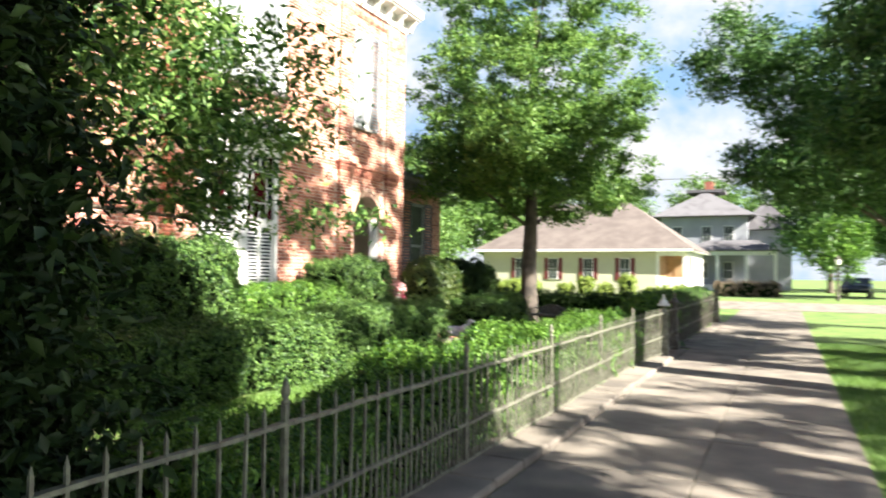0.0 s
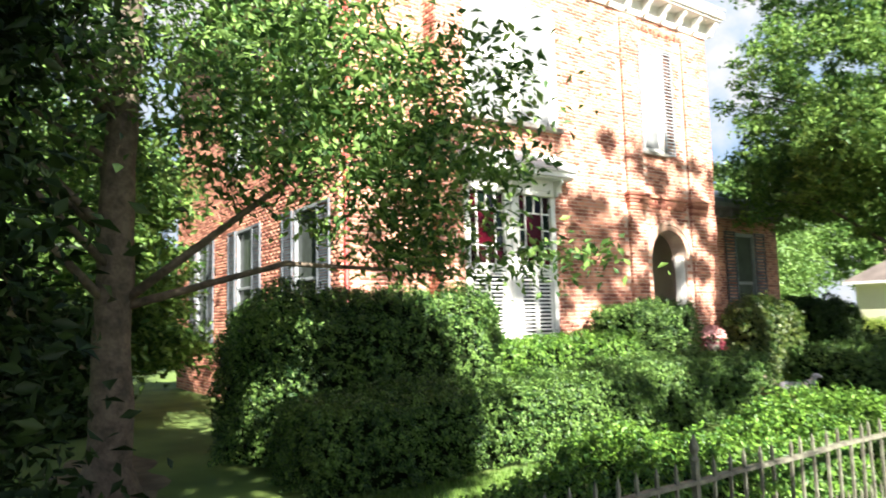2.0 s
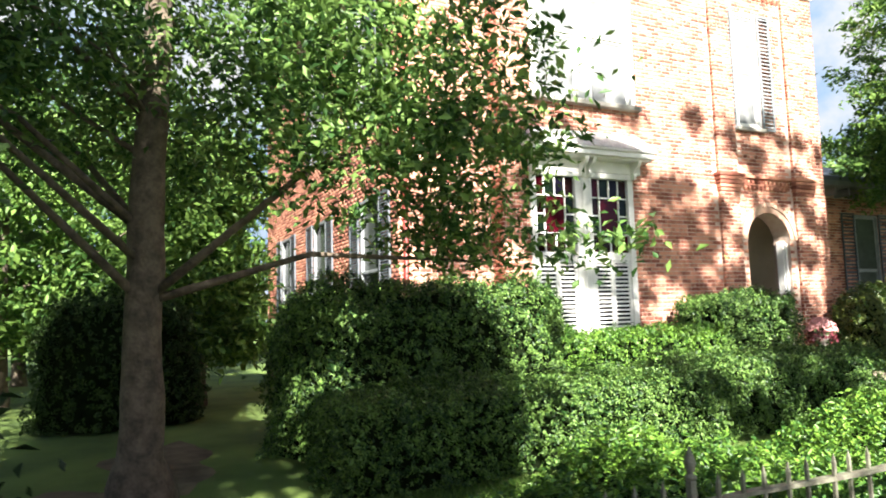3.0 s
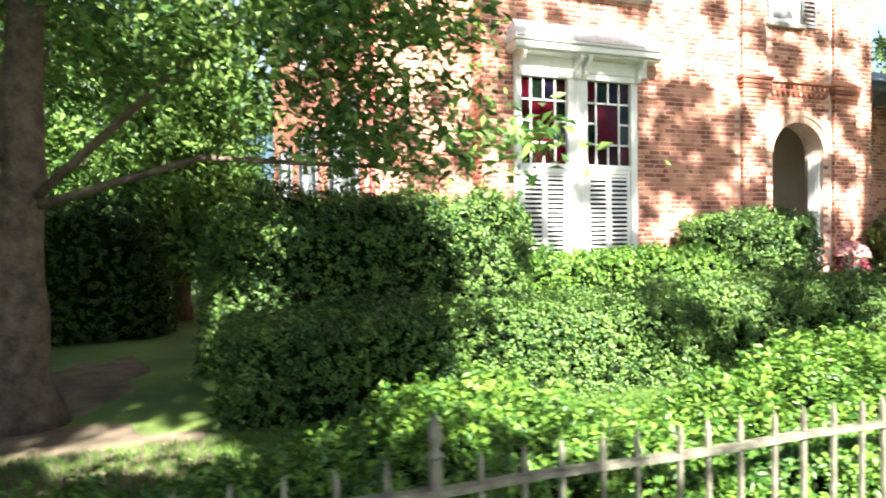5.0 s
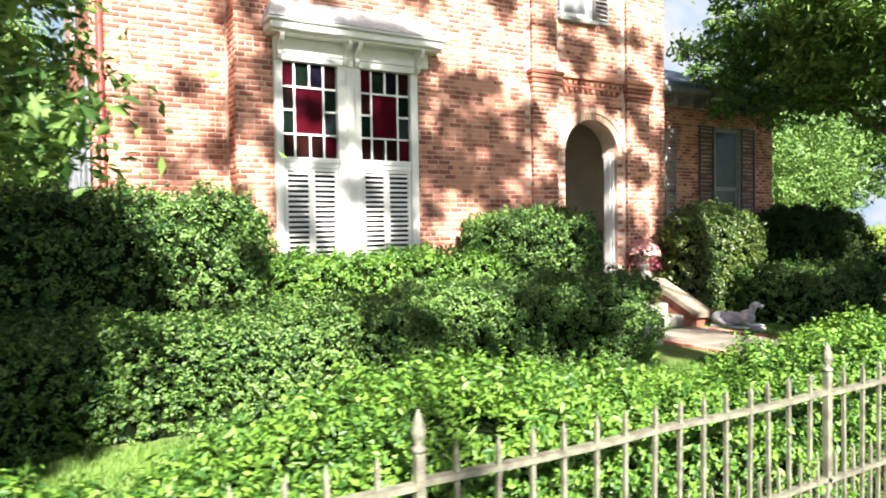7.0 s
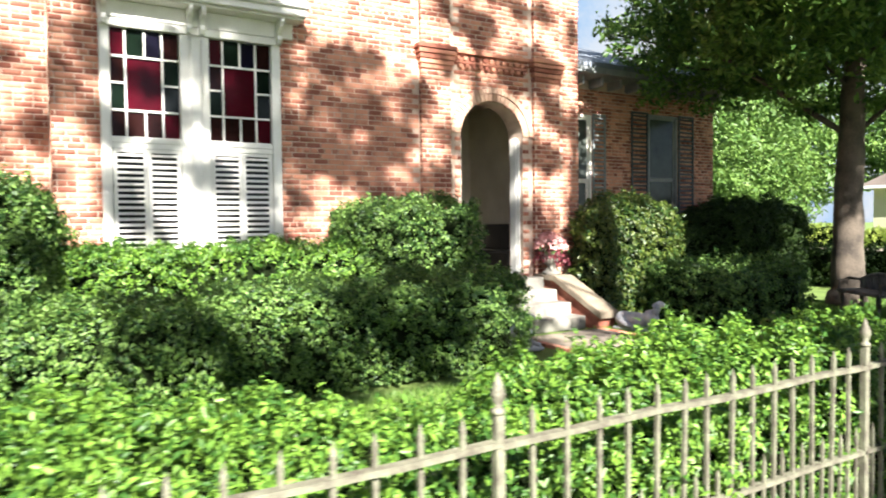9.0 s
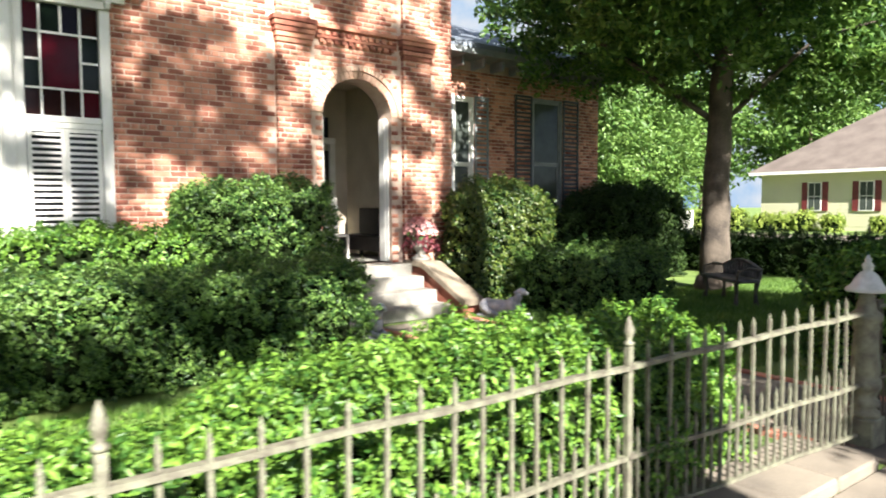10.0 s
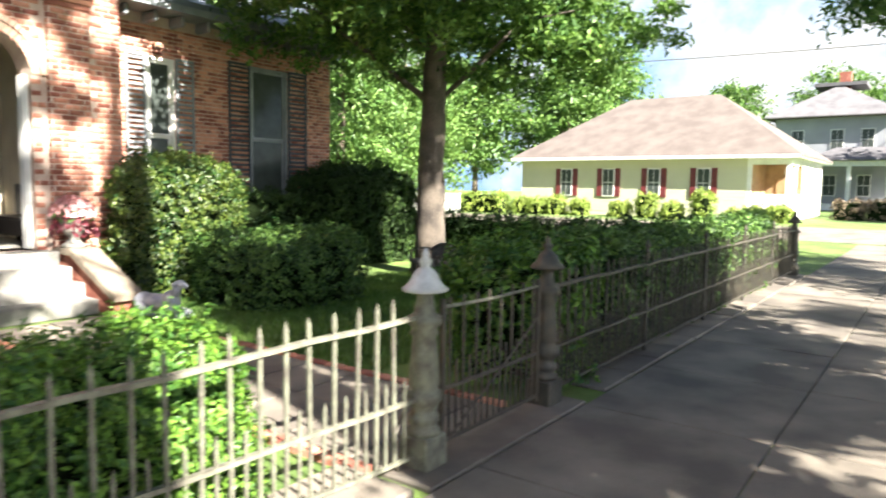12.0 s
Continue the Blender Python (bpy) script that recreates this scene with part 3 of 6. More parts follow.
def hood():
    e = thing("window_hood", (FX, 10.66, 4.22), "white wooden pent hood on scrolled brackets over the window", "window hood")
    y0, y1 = 9.32, 12.02
    under(e, boxpart("frieze", (FX, FX + 0.07, y0 + 0.12, y1 - 0.12, 4.225, 4.44), M_WHITE, None, "", 0.01))
    under(e, boxpart("soffit", (FX, FX + 0.30, y0 + 0.03, y1 - 0.03, 4.44, 4.475), M_WHITE, None, "", 0.008))
    under(e, boxpart("fascia", (FX, FX + 0.36, y0, y1, 4.475, 4.58), M_WHITE, None, "", 0.015))
    under(e, boxpart("crown_moulding", (FX, FX + 0.40, y0 - 0.03, y1 + 0.03, 4.58, 4.625), M_WHITE, None, "", 0.015))
    bm = bmesh.new()
    a = [bm.verts.new(p) for p in ((FX + 0.40, y0 - 0.03, 4.63), (FX + 0.40, y1 + 0.03, 4.63), (FX + 0.03, y1 - 0.12, 4.98), (FX + 0.03, y0 + 0.12, 4.98), (FX, y0 - 0.03, 4.63), (FX, y1 + 0.03, 4.63), (FX, y1 - 0.12, 4.98), (FX, y0 + 0.12, 4.98))]
    for q in ((0, 1, 2, 3), (3, 2, 6, 7), (0, 3, 7, 4), (1, 5, 6, 2), (0, 4, 5, 1)):
        bm.faces.new([a[i] for i in q])
    under(e, part("hood_roof", bm, M_CHROME, None, "pale metal sloping roof"))
    for y in (9.5, 10.50, 10.66, 11.68):
        bm = bmesh.new()
        prof = [(0, 4.12), (0.07, 4.13), (0.10, 4.18), (0.08, 4.24), (0.12, 4.30), (0.20, 4.34), (0.24, 4.40), (0.24, 4.44), (0, 4.44)]
        l = [bm.verts.new((FX + 0.074 + p, y - 0.03, z)) for p, z in prof]
        r = [bm.verts.new((FX + 0.074 + p, y + 0.03, z)) for p, z in prof]
        bm.faces.new(l)
        bm.faces.new(r[::-1])
        for i in range(len(l)):
            bm.faces.new((l[i], r[i], r[(i + 1) % len(l)], l[(i + 1) % len(l)]))
        bmesh.ops.recalc_face_normals(bm, faces=bm.faces)
        under(e, part("bracket", bm, M_WHITE))


def upper_window():
    win = thing("window_2", (FX, 10.7, UWIN[2]), "white paired sash window in the upper storey", "window", kind="structure")
    x = FX + 0.04
    a, b, c, d = UWIN
    m = (a + b) / 2
    for y0, y1 in ((a, a + 0.12), (m - 0.16, m + 0.16), (b - 0.12, b)):
        under(win, boxpart("casing", (FX - 0.12, x, y0, y1, c, d), M_WHITE, None, "", 0.01))
    under(win, boxpart("window_sill", (FX - 0.1, x + 0.1, a - 0.08, b + 0.08, c - 0.09, c), M_STONE, None, "stone sill", 0.012))
    for y0, y1 in ((a + 0.12, m - 0.16), (m + 0.16, b - 0.12)):
        for z0, z1, back in ((c, (c + d) / 2, 0.06), ((c + d) / 2, d, 0.03)):
            frame_boxes("sash", x - back, y0, y1, z0, z1, 0.05, 0.03, M_WHITE, win)
            under(win, boxpart("pane", (x - back - 0.022, x - back - 0.014, y0 + 0.05, y1 - 0.05, z0 + 0.05, z1 - 0.05), G_PALE))


def shuttered_window(name, y0, y1, z0, z1, material, label, x, gl, leaf_w=0.42, trim=None):
    win = thing(name, (x, (y0 + y1) / 2, z0), label, "window", kind="structure")
    frame_boxes("window_frame", x + 0.02, y0, y1, z0, z1, 0.07, 0.12, trim or M_WHITE, win)
    mz = (z0 + z1) / 2
    for a, b, back in ((z0 + 0.07, mz, 0.06), (mz, z1 - 0.07, 0.03)):
        frame_boxes("sash", x + 0.02 - back, y0 + 0.07, y1 - 0.07, a, b, 0.045, 0.03, trim or M_WHITE, win)
        under(win, boxpart("pane", (x - back - 0.004, x - back + 0.004, y0 + 0.115, y1 - 0.115, a + 0.045, b - 0.045), gl))
    under(win, boxpart("window_sill", (x - 0.1, x + 0.1, y0 - 0.06, y1 + 0.06, z0 - 0.08, z0), M_STONE, None, "stone sill", 0.012))
    for s0, s1 in ((y0 - leaf_w, y0 - 0.01), (y1 + 0.01, y1 + leaf_w)):
        louvres(x + 0.055, s0, s1, z0 - 0.03, z1 + 0.02, win, material, 30, "shutter")
    return win


def side_windows():
    for k, (a, b, c, d) in enumerate(SIDEWINS):
        win = thing("window_%d" % (6 + k), ((a + b) / 2, SY, c), "tall side window with blue-grey louvred shutters", "window", kind="structure")
        y = SY - 0.02
        for dims in ((a, a + 0.07, y, y + 0.12, c, d), (b - 0.07, b, y, y + 0.12, c, d), (a + 0.07, b - 0.07, y, y + 0.12, d - 0.07, d), (a + 0.07, b - 0.07, y, y + 0.12, c, c + 0.07), (a + 0.07, b - 0.07, y + 0.02, y + 0.10, (c + d) / 2 - 0.03, (c + d) / 2 + 0.03)):
            under(win, boxpart("window_frame", dims, M_SHUTTER, None, "", 0.006))
        under(win, boxpart("pane", (a + 0.07, b - 0.07, y + 0.07, y + 0.08, c + 0.07, d - 0.07), G_DIM))
        for s0, s1 in ((a - 0.52, a - 0.01), (b + 0.01, b + 0.52)):
            bm = bmesh.new()
            for dims in ((s0, s0 + 0.05, y - 0.045, y - 0.005, c, d), (s1 - 0.05, s1, y - 0.045, y - 0.005, c, d), (s0 + 0.05, s1 - 0.05, y - 0.045, y - 0.005, c, c + 0.06), (s0 + 0.05, s1 - 0.05, y - 0.045, y - 0.005, d - 0.06, d)):
                box(bm, *dims)
            z = c + 0.09
            while z < d - 0.08:
                vs = [bm.verts.new(p) for p in ((s0 + 0.05, y - 0.04, z - 0.02), (s1 - 0.05, y - 0.04, z - 0.02), (s1 - 0.05, y - 0.012, z + 0.02), (s0 + 0.05, y - 0.012, z + 0.02))]
                bm.faces.new(vs)
                z += 0.05
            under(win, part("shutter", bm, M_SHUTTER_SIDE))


main_window()
hood()
M_REDPIPE = mat("red_paint", (0.30, 0.04, 0.03), 0.5, (0.20, 0.025, 0.02), 5.0)
bm = bmesh.new()
tube(bm, [(LX + 0.06, SY + 0.10, 9.0), (LX + 0.06, SY + 0.10, 0.3), (LX + 0.14, SY + 0.10, 0.0)], [0.045] * 3, 10)
pipe = tagged(part("downpipe", bm, M_REDPIPE, None, "", True), "red painted rainwater pipe at the house corner", "downpipe")
for _z in (1.5, 3.8, 6.1, 8.4):
    boxpart("bracket", (LX + 0.001, LX + 0.115, SY + 0.045, SY + 0.155, _z, _z + 0.04), M_REDPIPE, pipe)
upper_window()
shuttered_window("window_3", SWIN[0], SWIN[1], SWIN[2], SWIN[3], M_SHUTTER, "tall sash window with pale grey louvred shutters", FX, G_PALE, 0.38)
shuttered_window("window_4", WWINS[0][0], WWINS[0][1], WWINS[0][2], WWINS[0][3], M_SHUTTER, "narrow wing window with open grey louvred shutters", WX, G_DIM, 0.40)
shuttered_window("window_5", WWINS[1][0], WWINS[1][1], WWINS[1][2], WWINS[1][3], M_SHUTTER_DARK, "tall curtained wing window with dark shutters", WX, G_DIM, 0.55, M_SHUTTER)
side_windows()


# ---- entrance bay: pilasters, corbels, arch ring ----
def entrance_bay():
    e = thing("entrance_surround", (FX, 15.3, -0.1), "red brick entrance surround with pilasters and corbelled caps", "door surround")
    for y0, y1 in ((13.95, 14.48), (16.17, 16.72)):
        core = boxpart("pilaster", (FX + 0.001, FX + 0.075, y0, y1, -0.1, 8.55), M_MORTAR)
        under(e, core)
        b = bricks_mesh("pilaster_brick", "x", FX + 0.075, 1, brick_cells(y0, y1, -0.05, 8.5, lambda z: []), None, "", 11)
        b["kind"] = ""
        under(e, b)
        for y, w in ((y0, -1), (y1, 1)):
            c = [(FX + 0.004 + 0.0, FX + 0.075, k * BH + 0.006, (k + 1) * BH - 0.006) for k in range(0, 111)]
            sb = bricks_mesh("pilaster_side", "y", y, w, c, None, "", 12)
            under(e, sb)
        for k in range(5):
            p = 0.018 * (k + 1)
            z = 4.06 + k * BH
            under(e, boxpart("corbel", (FX + 0.001, FX + 0.085 + p, y0 - p, y1 + p, z + 0.004, z + BH - 0.006), M_BRICK, None, "", 0.006))
    # dentil band between the pilasters
    under(e, boxpart("string_course", (FX + 0.001, FX + 0.085, 14.60, 16.05, 4.37, 4.43), M_BRICK, None, "", 0.006))
    for row, z in enumerate((4.30, 4.18)):
        n = 11
        for k in range(n):
            y = 14.62 + (k + 0.25 * row) * (16.02 - 14.62) / n
            under(e, boxpart("dentil", (FX + 0.009, FX + 0.065, y, y + 0.07, z - 0.03, z + 0.03), M_BRICK, None, "", 0.004))
    under(e, boxpart("string_course", (FX + 0.001, FX + 0.05, 14.60, 16.05, 4.22, 4.265), M_BRICK, None, "", 0.006))
    # two rings of arch bricks
    w, h = (DOOR[1] - DOOR[0]) / 2, DOOR[4] - DOOR[3]
    for ring, (r0, r1, px) in enumerate(((0.0, 0.115, 0.02), (0.12, 0.20, 0.045))):
        n = 26 + 6 * ring
        for k in range(n):
            a0, a1 = math.pi * (k + 0.06) / n, math.pi * (k + 0.94) / n
            bm = bmesh.new()
            vs = []
            for a, r in ((a0, r0), (a1, r0), (a1, r1), (a0, r1)):
                vs.append((_m - (w + r) * math.cos(a), DOOR[3] + (h + r) * math.sin(a)))
            f = [bm.verts.new((FX + px, *v)) for v in vs]
            g = [bm.verts.new((FX + 0.001, *v)) for v in vs]
            bm.faces.new(f)
            for i in range(4):
                bm.faces.new((f[i], g[i], g[(i + 1) % 4], f[(i + 1) % 4]))
            bmesh.ops.recalc_face_normals(bm, faces=bm.faces)
            under(e, part("arch_brick", bm, M_ARCH, None, "pale rubbed brick"))
    # white timber jamb lining the opening
    for y in (DOOR[0] + 0.002, DOOR[1] - 0.062):
        under(e, boxpart("jamb", (FX - 0.30, FX - 0.12, y, y + 0.06, DOOR[2], DOOR[3]), M_WHITE, None, "white painted jamb", 0.012))
        under(e, boxpart("jamb_shaft", (FX - 0.12, FX - 0.05, y + 0.01, y + 0.05, DOOR[2], DOOR[3] - 0.05), M_WHITE, None, "white painted shaft", 0.018))


entrance_bay()


def porch_room():
    y0, y1, xb = 14.05, 16.6, -12.6
    tagged(boxpart("floor_porch", (xb, FX - 0.4, y0, y1, 0.60, 0.72), M_STONE), "pale stone porch floor", "floor", kind="structure")
    tagged(boxpart("wall_porch_north", (xb, FX - 0.4, y1, y1 + 0.1, 0.6, 3.95), M_PLASTER), "cream plastered porch wall", "wall", kind="structure")
    tagged(boxpart("wall_porch_south", (xb, FX - 0.4, y0 - 0.1, y0, 0.6, 3.95), M_PLASTER), "cream plastered porch wall", "wall", kind="structure")
    tagged(boxpart("ceiling_porch", (xb, FX - 0.4, y0 - 0.1, y1 + 0.1, 3.95, 4.05), M_PLASTER), "cream plastered porch ceiling", "ceiling", kind="structure")
    tagged(boxpart("wall_porch_back", (xb - 0.1, xb, y0 - 0.1, y1 + 0.1, 0.6, 4.05), M_PLASTER), "cream plastered porch back wall", "wall", kind="structure")
    d = thing("door_1", (xb, 15.72, 0.72), "dark panelled front door in a white glazed frame", "door", kind="structure")
    under(d, boxpart("door_leaf", (xb + 0.02, xb + 0.07, 15.27, 16.17, 0.73, 2.75), M_DOOR, None, "", 0.01))
    for z0, z1 in ((0.95, 1.5), (1.65, 2.55)):
        for a in (15.35, 15.77):
            under(d, boxpart("panel", (xb + 0.07, xb + 0.085, a, a + 0.32, z0, z1), M_DOOR, None, "", 0.006))
    for dims in ((xb, xb + 0.12, 15.15, 15.27, 0.73, 2.87), (xb, xb + 0.12, 16.17, 16.29, 0.73, 2.87), (xb, xb + 0.12, 15.15, 16.29, 2.87, 3.0)):
        under(d, boxpart("door_frame", dims, M_WHITE, None, "", 0.012))
    under(d, boxpart("fanlight", (xb + 0.02, xb + 0.06, 15.27, 16.17, 3.0, 3.4), G_DARK))
    under(d, boxpart("door_handle", (xb + 0.085, xb + 0.13, 16.06, 16.10, 1.65, 1.80), M_CHROME, None, "metal handle", 0.01))
    lamp = thing("porch_lamp", (-10.9, 15.0, 3.95), "round opal globe lamp hanging from the porch ceiling", "lamp")
    bm = bmesh.new()
    tube(bm, [(-10.9, 15.0, 3.95), (-10.9, 15.0, 3.42)], [0.012, 0.012], 8)
    under(lamp, part("stem", bm, M_IRON_DARK))
    bm = bmesh.new()
    bmesh.ops.create_uvsphere(bm, u_segments=20, v_segments=12, radius=0.14)
    bmesh.ops.translate(bm, verts=bm.verts, vec=(-10.9, 15.0, 3.29))
    under(lamp, part("globe", bm, M_LAMPGLASS, None, "", True))
    bm = bmesh.new()
    lathe(bm, (-10.9, 15.0, 3.40), [(0.05, 0), (0.07, 0.02), (0.03, 0.05)], 14)
    under(lamp, part("cap", bm, M_IRON_DARK))
    chest = thing("settle", (-11.3, 16.35, 0.72), "dark wooden settle against the porch wall", "bench")
    under(chest, boxpart("seat", (-12.0, -10.5, 16.05, 16.58, 1.08, 1.13), M_DOOR, None, "", 0.01))
    under(chest, boxpart("backrest", (-12.0, -10.5, 16.52, 16.58, 1.13, 1.62), M_DOOR, None, "", 0.015))
    for x in (-11.96, -10.58):
        for y in (16.07, 16.50):
            under(chest, boxpart("leg", (x, x + 0.05, y, y + 0.05, 0.72, 1.08), M_DOOR))
    under(chest, boxpart("front_board", (-11.9, -10.6, 16.08, 16.10, 0.85, 1.08), M_DOOR))
    # Assumed chair: its white stands in for a bright patch at the door.
    chair = thing("assumed_chair", (-11.1, 15.45, 0.72), "assumed white chair standing in for a bright patch by the door", "chair")
    under(chair, boxpart("seat", (-11.35, -10.9, 15.2, 15.68, 1.12, 1.16), M_WHITE, None, "", 0.01))
    under(chair, boxpart("back_rail", (-11.35, -11.31, 15.2, 15.68, 1.72, 1.82), M_WHITE, None, "", 0.01))
    for x, z in ((-11.35, 1.72), (-10.94, 1.12)):
        for y in (15.2, 15.64):
            under(chair, boxpart("leg", (x, x + 0.04, y, y + 0.04, 0.72, z), M_WHITE))
    for k in range(4):
        under(chair, boxpart("back_slat", (-11.34, -11.32, 15.29 + 0.08 * k, 15.33 + 0.08 * k, 1.16, 1.72), M_WHITE))


porch_room()


# ---- roofs and eaves ----
def house_eaves():
    e = thing("eaves_cornice", (FX, 13, 8.55), "white bracketed eaves cornice under the roof edge", "cornice")
    under(e, boxpart("frieze_board", (FX + 0.001, FX + 0.06, 8.95, 17.22, 8.62, 9.0), M_WHITE, None, "", 0.01))
    under(e, boxpart("soffit", (FX - 0.4, FX + 0.40, 8.2, 17.42, 9.0, 9.05), M_WHITE, None, "", 0.01))
    under(e, boxpart("gutter_board", (FX + 0.36, FX + 0.46, 8.2, 17.46, 9.05, 9.25), M_WHITE, None, "", 0.02))
    y = 9.2
    while y < 17.3:
        bm = bmesh.new()
        prof = [(0.0, 8.66), (0.10, 8.68), (0.16, 8.80), (0.26, 8.90), (0.30, 9.0), (0.0, 9.0)]
        l = [bm.verts.new((FX + 0.062 + p, y - 0.05, z - 0.002)) for p, z in prof]
        r = [bm.verts.new((FX + 0.062 + p, y + 0.05, z - 0.002)) for p, z in prof]
        bm.faces.new(l)
        bm.faces.new(r[::-1])
        for i in range(len(l)):
            bm.faces.new((l[i], r[i], r[(i + 1) % len(l)], l[(i + 1) % len(l)]))
        bmesh.ops.recalc_face_normals(bm, faces=bm.faces)
        under(e, part("bracket", bm, M_WHITE))
        y += 0.62
    for k in range(22):
        y = 14.55 + k * 0.072
        under(e, boxpart("dentil", (FX + 0.009, FX + 0.06, y, y + 0.038, 8.36 - 0.05 * (k % 2), 8.42), M_BRICK))


def hip_roof(name, x0, x1, y0, y1, z, rise, inset, material, label):
    bm = bmesh.new()
    cx, cy = (x0 + x1) / 2, (y0 + y1) / 2
    if (x1 - x0) < (y1 - y0):
        r = [(cx, y0 + inset, z + rise), (cx, y1 - inset, z + rise)]
    else:
        r = [(x0 + inset, cy, z + rise), (x1 - inset, cy, z + rise)]
    c = [bm.verts.new(p) for p in ((x0, y0, z), (x1, y0, z), (x1, y1, z), (x0, y1, z))]
    d = [bm.verts.new((v.co.x, v.co.y, z - 0.08)) for v in c]
    t = [bm.verts.new(p) for p in r]
    if (x1 - x0) < (y1 - y0):
        fs = ((c[0], c[1], t[0]), (c[1], c[2], t[1], t[0]), (c[2], c[3], t[1]), (c[3], c[0], t[0], t[1]))
    else:
        fs = ((c[0], c[1], t[1], t[0]), (c[1], c[2], t[1]), (c[2], c[3], t[0], t[1]), (c[3], c[0], t[0]))
    for f in fs:
        bm.faces.new(f)
    for i in range(4):
        bm.faces.new((c[i], d[i], d[(i + 1) % 4], c[(i + 1) % 4]))
    bm.faces.new(d[::-1])
    bmesh.ops.recalc_face_normals(bm, faces=bm.faces)
    return part(name, bm, material, None, label)


house_eaves()
tagged(hip_roof("roof_main", -21.6, FX + 0.46, 6.6, 17.52, 9.34, 3.0, 5.0, M_SLATE, ""), "grey slate hipped roof of the brick house", "roof", kind="structure")
tagged(boxpart("ceiling_upper", (-20.6, FX - 0.4, SY + 0.4, 16.82, 8.9, 8.99), M_PLASTER), "plain ceiling closing the upper storey", "ceiling", kind="structure")


def wing_roof():
    e = thing("wing_roof", (WX, 20, 4.75), "blue-grey slate roof of the low wing with deep eaves", "roof")
    bm = bmesh.new()
    z, t = 4.98, 6.9
    c = [bm.verts.new(p) for p in ((WX + 0.65, 17.24, z), (WX + 0.65, 24.05, z), (-16.0, 20.2, t), (-16.0, 17.24, t), (-20.6, 24.05, z), (-20.6, 17.24, z))]
    d = [bm.verts.new((c[i].co.x, c[i].co.y, z - 0.1)) for i in (0, 1, 4, 5)]
    bm.faces.new((c[0], c[1], c[2], c[3]))
    bm.faces.new((c[1], c[4], c[2]))
    bm.faces.new((c[4], c[5], c[3], c[2]))
    bm.faces.new((c[0], d[0], d[1], c[1]))
    bm.faces.new((c[1], d[1], d[2], c[4]))
    bm.faces.new((d[0], d[3], d[2], d[1]))
    bm.faces.new((c[0], c[3], c[5], d[3], d[0]))
    bmesh.ops.recalc_face_normals(bm, faces=bm.faces)
    under(e, part("slates", bm, M_SLATE))
    under(e, boxpart("soffit", (WX - 0.3, WX + 0.60, 17.24, 24.0, 4.755, 4.80), M_SHUTTER, None, "shaded grey soffit"))
    under(e, boxpart("fascia", (WX + 0.60, WX + 0.64, 17.24, 24.04, 4.76, 4.97), M_SHUTTER, None, "grey fascia"))
    y = 17.6
    while y < 23.6:
        under(e, boxpart("bracket", (WX + 0.002, WX + 0.45, y, y + 0.08, 4.55, 4.754), M_SHUTTER, None, "", 0.03))
        y += 0.55


wing_roof()


# ---- steps, cheeks, urns, statues ----
def entrance_steps():
    e = thing("entrance_steps", (-9.0, 15.25, -0.02), "pale worn stone entrance steps up to the porch", "steps")
    for k in range(4):
        z1 = 0.72 - 0.18 * k
        x1 = FX + 0.45 + 0.34 * k
        x0 = FX - 0.4 if k == 0 else x1 - 0.36
        if k == 0:
            under(e, boxpart("step", (FX - 0.4, FX + 0.0005, 14.70, 15.96, -0.02, z1), M_STONE, None, "", 0.006))
            x0 = FX + 0.08
        under(e, boxpart("step", (x0, x1, 14.45 - 0.02 * k, 16.05, -0.02, z1 - 0.001), M_STONE, None, "", 0.015))
    for y0, y1 in ((16.1, 16.5), (13.98, 14.36)):
        bm = bmesh.new()
        prof = [(FX + 0.09, -0.02), (FX + 0.09, 0.66), (FX + 0.60, 0.66), (FX + 1.65, 0.16), (FX + 1.65, -0.02)]
        l = [bm.verts.new((x, y0 + 0.04, z)) for x, z in prof]
        r = [bm.verts.new((x, y1 - 0.04, z)) for x, z in prof]
        bm.faces.new(l)
        bm.faces.new(r[::-1])
        for i in range(len(l)):
            bm.faces.new((l[i], r[i], r[(i + 1) % len(l)], l[(i + 1) % len(l)]))
        bmesh.ops.recalc_face_normals(bm, faces=bm.faces)
        under(e, part("cheek_wall", bm, M_BRICK, None, "red brick cheek wall"))
        bm = bmesh.new()
        prof = [(FX + 0.09, 0.661), (FX + 0.09, 0.75), (FX + 0.64, 0.75), (FX + 1.72, 0.25), (FX + 1.72, 0.14), (FX + 0.60, 0.661)]
        l = [bm.verts.new((x, y0, z)) for x, z in prof]
        r = [bm.verts.new((x, y1, z)) for x, z in prof]
        bm.faces.new(l)
        bm.faces.new(r[::-1])
        for i in range(len(l)):
            bm.faces.new((l[i], r[i], r[(i + 1) % len(l)], l[(i + 1) % len(l)]))
        bmesh.ops.recalc_face_normals(bm, faces=bm.faces)
        bmesh.ops.bevel(bm, geom=list(bm.edges), offset=0.012, segments=2, affect="EDGES")
        under(e, part("coping", bm, M_COPING, None, "weathered tan stone coping"))


